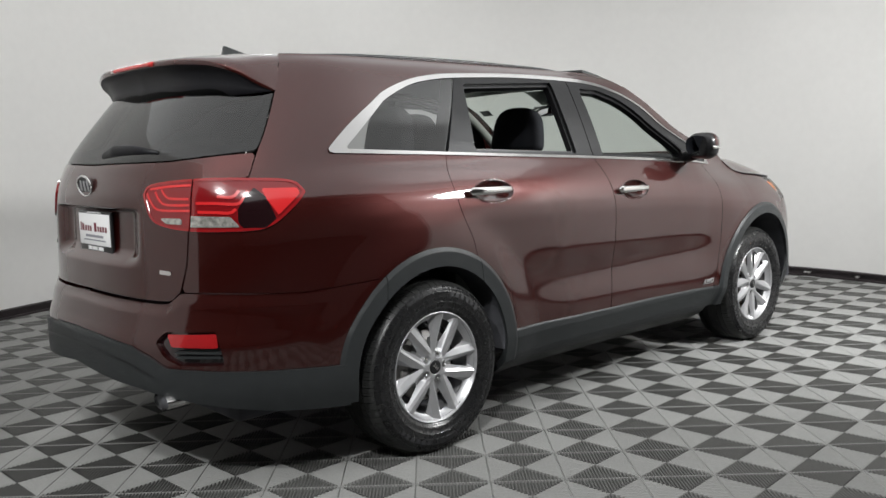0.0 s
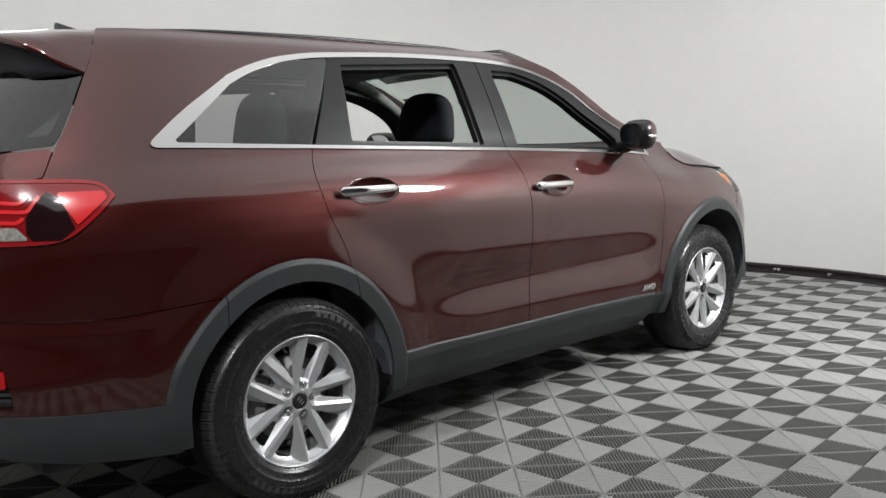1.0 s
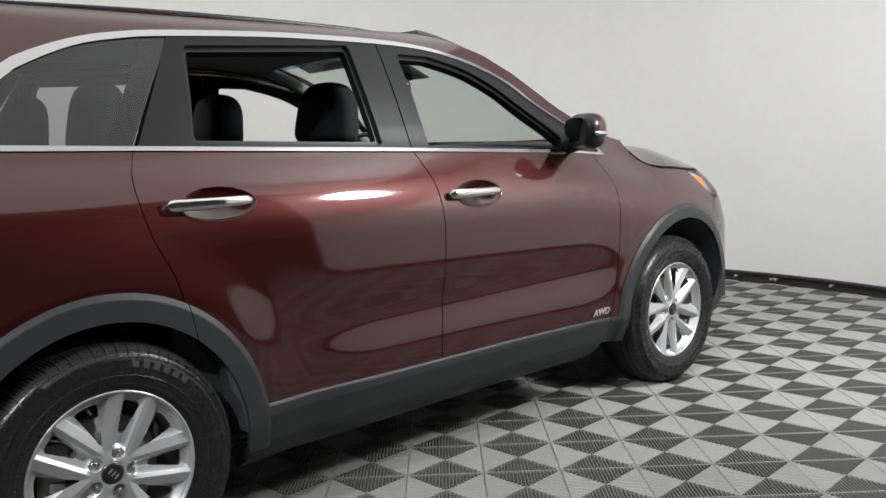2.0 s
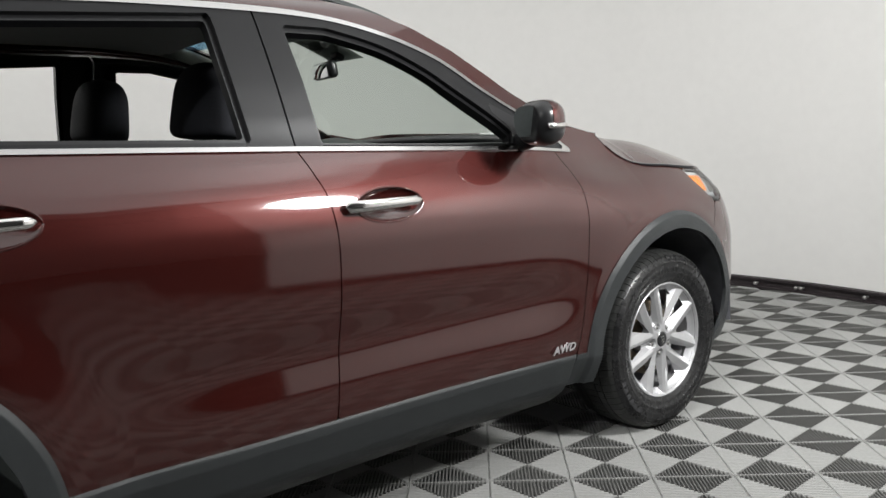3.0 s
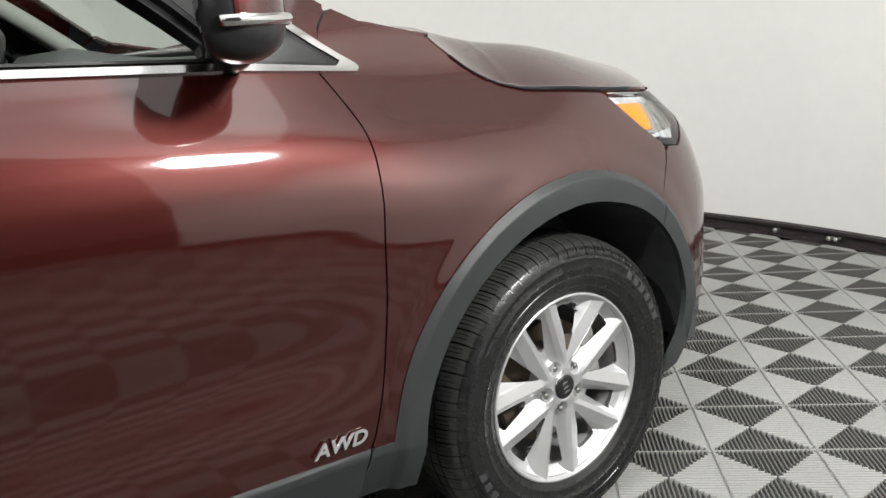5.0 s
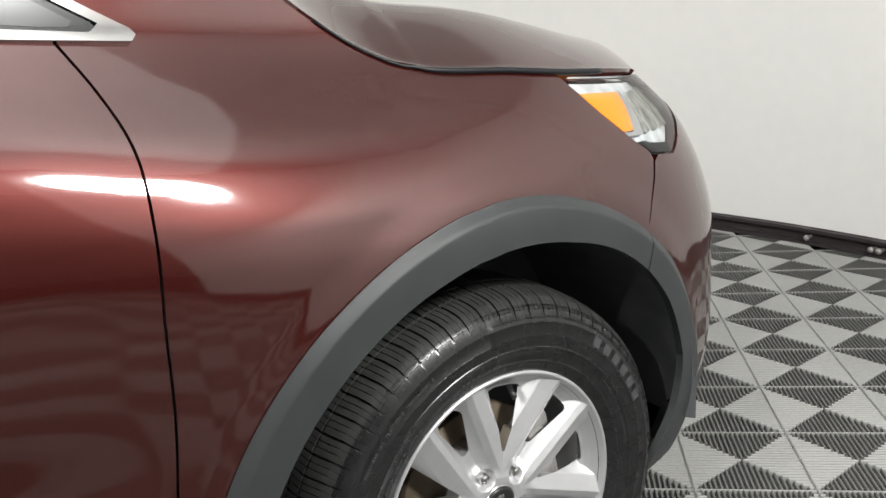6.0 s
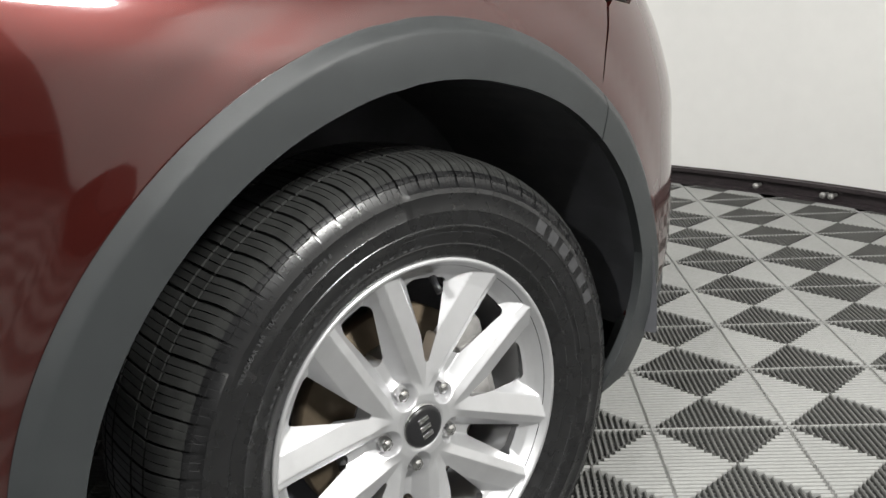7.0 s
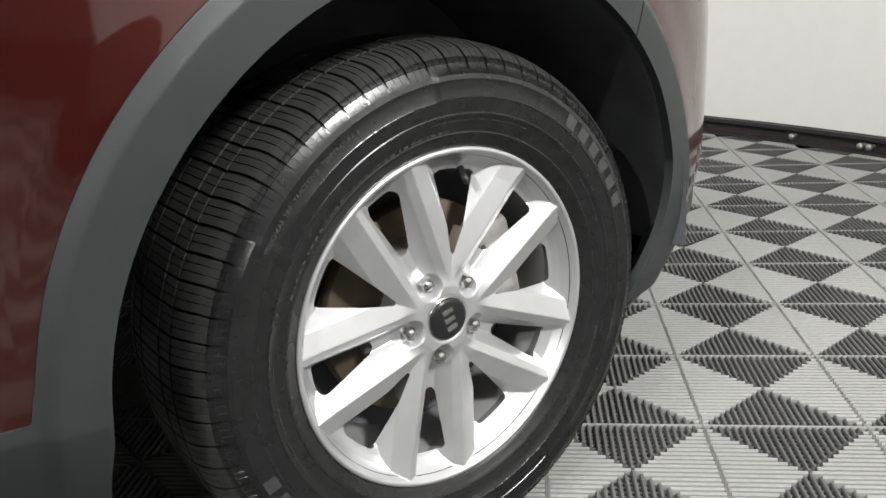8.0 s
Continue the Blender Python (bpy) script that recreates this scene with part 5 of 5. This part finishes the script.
def arc_bar(w, r0, r1, a0, a1, material, proud):
    v = []
    k = max(2, int((a1 - a0) * 40))
    for i in range(k + 1):
        a = a0 + (a1 - a0) * i / k
        for r in (r0, r1):
            x = proud + np.interp(r, [.2545, .262, .275, .279, .2965, .2975, .318, .3255, .338], [.0186, .0210, .0245, .0250, .0272, .0282, .0262, .0250, .017])
            v.append((x, r * math.cos(a), r * math.sin(a)))
    return part("tyre_mark", v, [(2 * i, 2 * i + 1, 2 * i + 3, 2 * i + 2) for i in range(k)], material, w, smooth=True)


def tyre_words(w, words, radius, start, size):
    """Small raised words round the wall, letter by letter, read clockwise."""
    bm = bmesh.new()
    a = math.radians(start)
    for ch in words:
        if ch != " ":
            cu = bpy.data.curves.new("word", "FONT")
            cu.body, cu.size, cu.extrude, cu.align_x = ch, size, .0003, "CENTER"
            tmp = bpy.data.objects.new("tmp", cu)
            me = bpy.data.meshes.new_from_object(tmp)
            bpy.data.objects.remove(tmp)
            x = np.interp(radius, [.2975, .318, .3255], [.0284, .0264, .0252])
            me.transform(Matrix.Translation((x, radius * math.cos(a), radius * math.sin(a))) @ pose(0, 0, 0, math.degrees(a) - 90, 0, 0) @ pose(0, 0, 0, 90, 0, 90))
            bm.from_mesh(me)
            bpy.data.meshes.remove(me)
        a -= size * (.62 if ch not in "I " else .42) / radius
    return bm_part("tyre_words", bm, LETTER_DARK, w, "small raised words", smooth=False)


def add_marks(w):
    for base_a in (-24, 156):
        for k in range(6):
            a = math.radians(base_a + k * 5.8)
            arc_bar(w, .3015, .3205, a, a + math.radians(3.6), LETTER, .0006)
    for base_a in (-95, -40, 20, 130, 200):
        a = math.radians(base_a)
        arc_bar(w, .2695, .2702, a, a + math.radians(34), LETTER_DARK, .0005)
    for k in range(30):
        a = math.radians(45 + k * 2.3)
        arc_bar(w, .2555, .2590, a, a + math.radians(1.3 if k % 4 else .6), LETTER_DARK, .0004)
    tyre_words(w, "TREADWEAR 380  TRACTION B  TEMPERATURE B", .3075, 104, .0075)


def set_brake(front, side):
    place = pose(side * .93, WHEELBASE if front else 0.0, AXLE_Z, 0, 0, 0 if side > 0 else 180)
    v, f = lathe([(.052, -.045), (.085, -.048), (.088, -.064), (.150, -.066), (.152, -.068), (.152, -.092), (.150, -.094), (.06, -.094)], 72)
    disc = part("brake_disc", [place @ Vector(q) for q in v], f, DISC if front else CALIPER, car, "rust-tinted brake disc", smooth=True)
    v, f = lathe([(.086, -.0475), (.05, -.044), (.0, -.044)], 48)
    part("disc_hat", [place @ Vector(q) for q in v], f, CAVITY, disc, smooth=True)
    bm = bmesh.new()
    box_bm(bm, -.105, -.050, .105, .168, -.085, .075, .012, 2)
    box_bm(bm, -.070, -.042, .11, .15, -.05, -.02, .006, 2)
    box_bm(bm, -.070, -.042, .11, .15, .02, .05, .006, 2)
    bm.transform(place @ pose(0, 0, 0, 12 if front else 170, 0, 0))
    bm_part("brake_caliper", bm, CALIPER, car, "grey brake caliper")
    v, f = lathe([(.19, -.10), (.17, -.12), (.05, -.125)], 48)
    part("brake_shield", [place @ Vector(q) for q in v], f, CAVITY, car, smooth=True)


def wheel_pose(front, side, phase):
    return pose(side * .93, WHEELBASE if front else 0.0, AXLE_Z, 0, 0, 0 if side > 0 else 180) @ pose(0, 0, 0, phase, 0, 0)


first = make_wheel()
add_marks(first)
first.matrix_local = wheel_pose(True, 1, 44.0)
for is_front, hand, phase in ((False, 1, 69.0), (True, -1, 20.0), (False, -1, 50.0)):
    copy_thing(first, wheel_pose(is_front, hand, phase))
for is_front in (True, False):
    for hand in (1, -1):
        set_brake(is_front, hand)

# ---- the floor's tiles: four triangles of ribs each, square to the tile's edges, two of them in a darker tone
TILE_SIZE, TILE_TURN = 0.2855, radians(47.8)
TILE_SHIFT = (-.038, .098)
RIBS = 11


def tile_mesh():
    a, n = TILE_SIZE, RIBS
    verts, faces, tones = [], [], []

    def bar(p0, p1, width, top, low, tone=0):
        """A rib from p0 to p1 with a rounded top."""
        dx, dy = p1[0] - p0[0], p1[1] - p0[1]
        l = math.hypot(dx, dy)
        if l < 1e-4:
            return
        sx, sy = -dy / l * width / 2, dx / l * width / 2
        k = len(verts)
        for q in (p0, p1):
            for s, z in ((-1, low), (-1, top - .0026), (-.42, top), (.42, top), (1, top - .0026), (1, low)):
                verts.append((q[0] + s * sx, q[1] + s * sy, z))
        for i in range(5):
            faces.append((k + i, k + 6 + i, k + 7 + i, k + 1 + i))
            tones.append(tone)
        faces.append(tuple(k + i for i in range(6)))
        faces.append(tuple(k + 6 + i for i in reversed(range(6))))
        tones.extend((tone, tone))
    h = a / 2 - .0035
    for i in range(2 * n - 1):
        x = -h + h * (i + 1) / n
        l = abs(x)
        for s in (1, -1):
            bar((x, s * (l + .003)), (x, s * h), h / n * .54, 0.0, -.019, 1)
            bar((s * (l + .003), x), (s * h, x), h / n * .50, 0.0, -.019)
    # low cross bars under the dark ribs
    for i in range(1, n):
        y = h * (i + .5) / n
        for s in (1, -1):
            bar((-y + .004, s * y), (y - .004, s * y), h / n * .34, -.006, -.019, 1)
    # rims
    for s in (1, -1):
        bar((-a / 2 + .0006, s * (a / 2 - .0016)), (a / 2 - .0006, s * (a / 2 - .0016)), .0026, -.0004, -.019)
        bar((s * (a / 2 - .0016), -a / 2 + .0006), (s * (a / 2 - .0016), a / 2 - .0006), .0026, -.0012, -.019)
    return verts, faces, tones


tv, tf, tt = tile_mesh()
tile_data = bpy.data.meshes.new("floor_tile")
tile_data.from_pydata(tv, [], tf)
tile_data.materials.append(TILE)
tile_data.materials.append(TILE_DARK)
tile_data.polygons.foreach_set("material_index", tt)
ca, sa = math.cos(TILE_TURN), math.sin(TILE_TURN)
near, rest = [], []
for i in range(-40, 41):
    for j in range(-40, 41):
        p, q = TILE_SHIFT[0] + (i + .5) * TILE_SIZE, TILE_SHIFT[1] + (j + .5) * TILE_SIZE
        x, y = p * ca - q * sa, p * sa + q * ca
        r = math.hypot(x - MID[0], y - MID[1])
        if r > 4.6 or (r > RADIUS + .05 and not (-80 < math.degrees(math.atan2(y - MID[1], x - MID[0])) < 20)):
            continue
        (near if .35 < x < 3.0 and -.2 < y < 5.0 else rest).append((x, y))
near.sort(key=lambda q: abs(q[0] - 1.2) + .4 * abs(q[1] - 2.6))
rest += near[300:]
for x, y in near[:300]:
    t = new("floor_tile", tile_data)
    t.parent = floor
    t.location, t.rotation_euler = (x, y, random.uniform(-.0006, .0004)), (0, 0, TILE_TURN)
tva, fa = np.array(tv), np.array([f for f in tf if len(f) == 4])
fb = [f for f in tf if len(f) == 6]
turn = np.array([[ca, sa, 0], [-sa, ca, 0], [0, 0, 1]])
tva = tva @ turn
av, af = [], []
for n, (x, y) in enumerate(rest):
    av.append(tva + np.array([x, y, 0]))
    af += (fa + n * len(tv)).tolist()
me = bpy.data.meshes.new("floor_tiles_far")
me.from_pydata(np.concatenate(av).tolist(), [], af)
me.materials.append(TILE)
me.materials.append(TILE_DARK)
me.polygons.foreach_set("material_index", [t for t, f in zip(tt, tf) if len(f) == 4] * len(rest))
far = new("floor_tiles_far", me)
far.parent = floor
far["kind"] = "stuff"
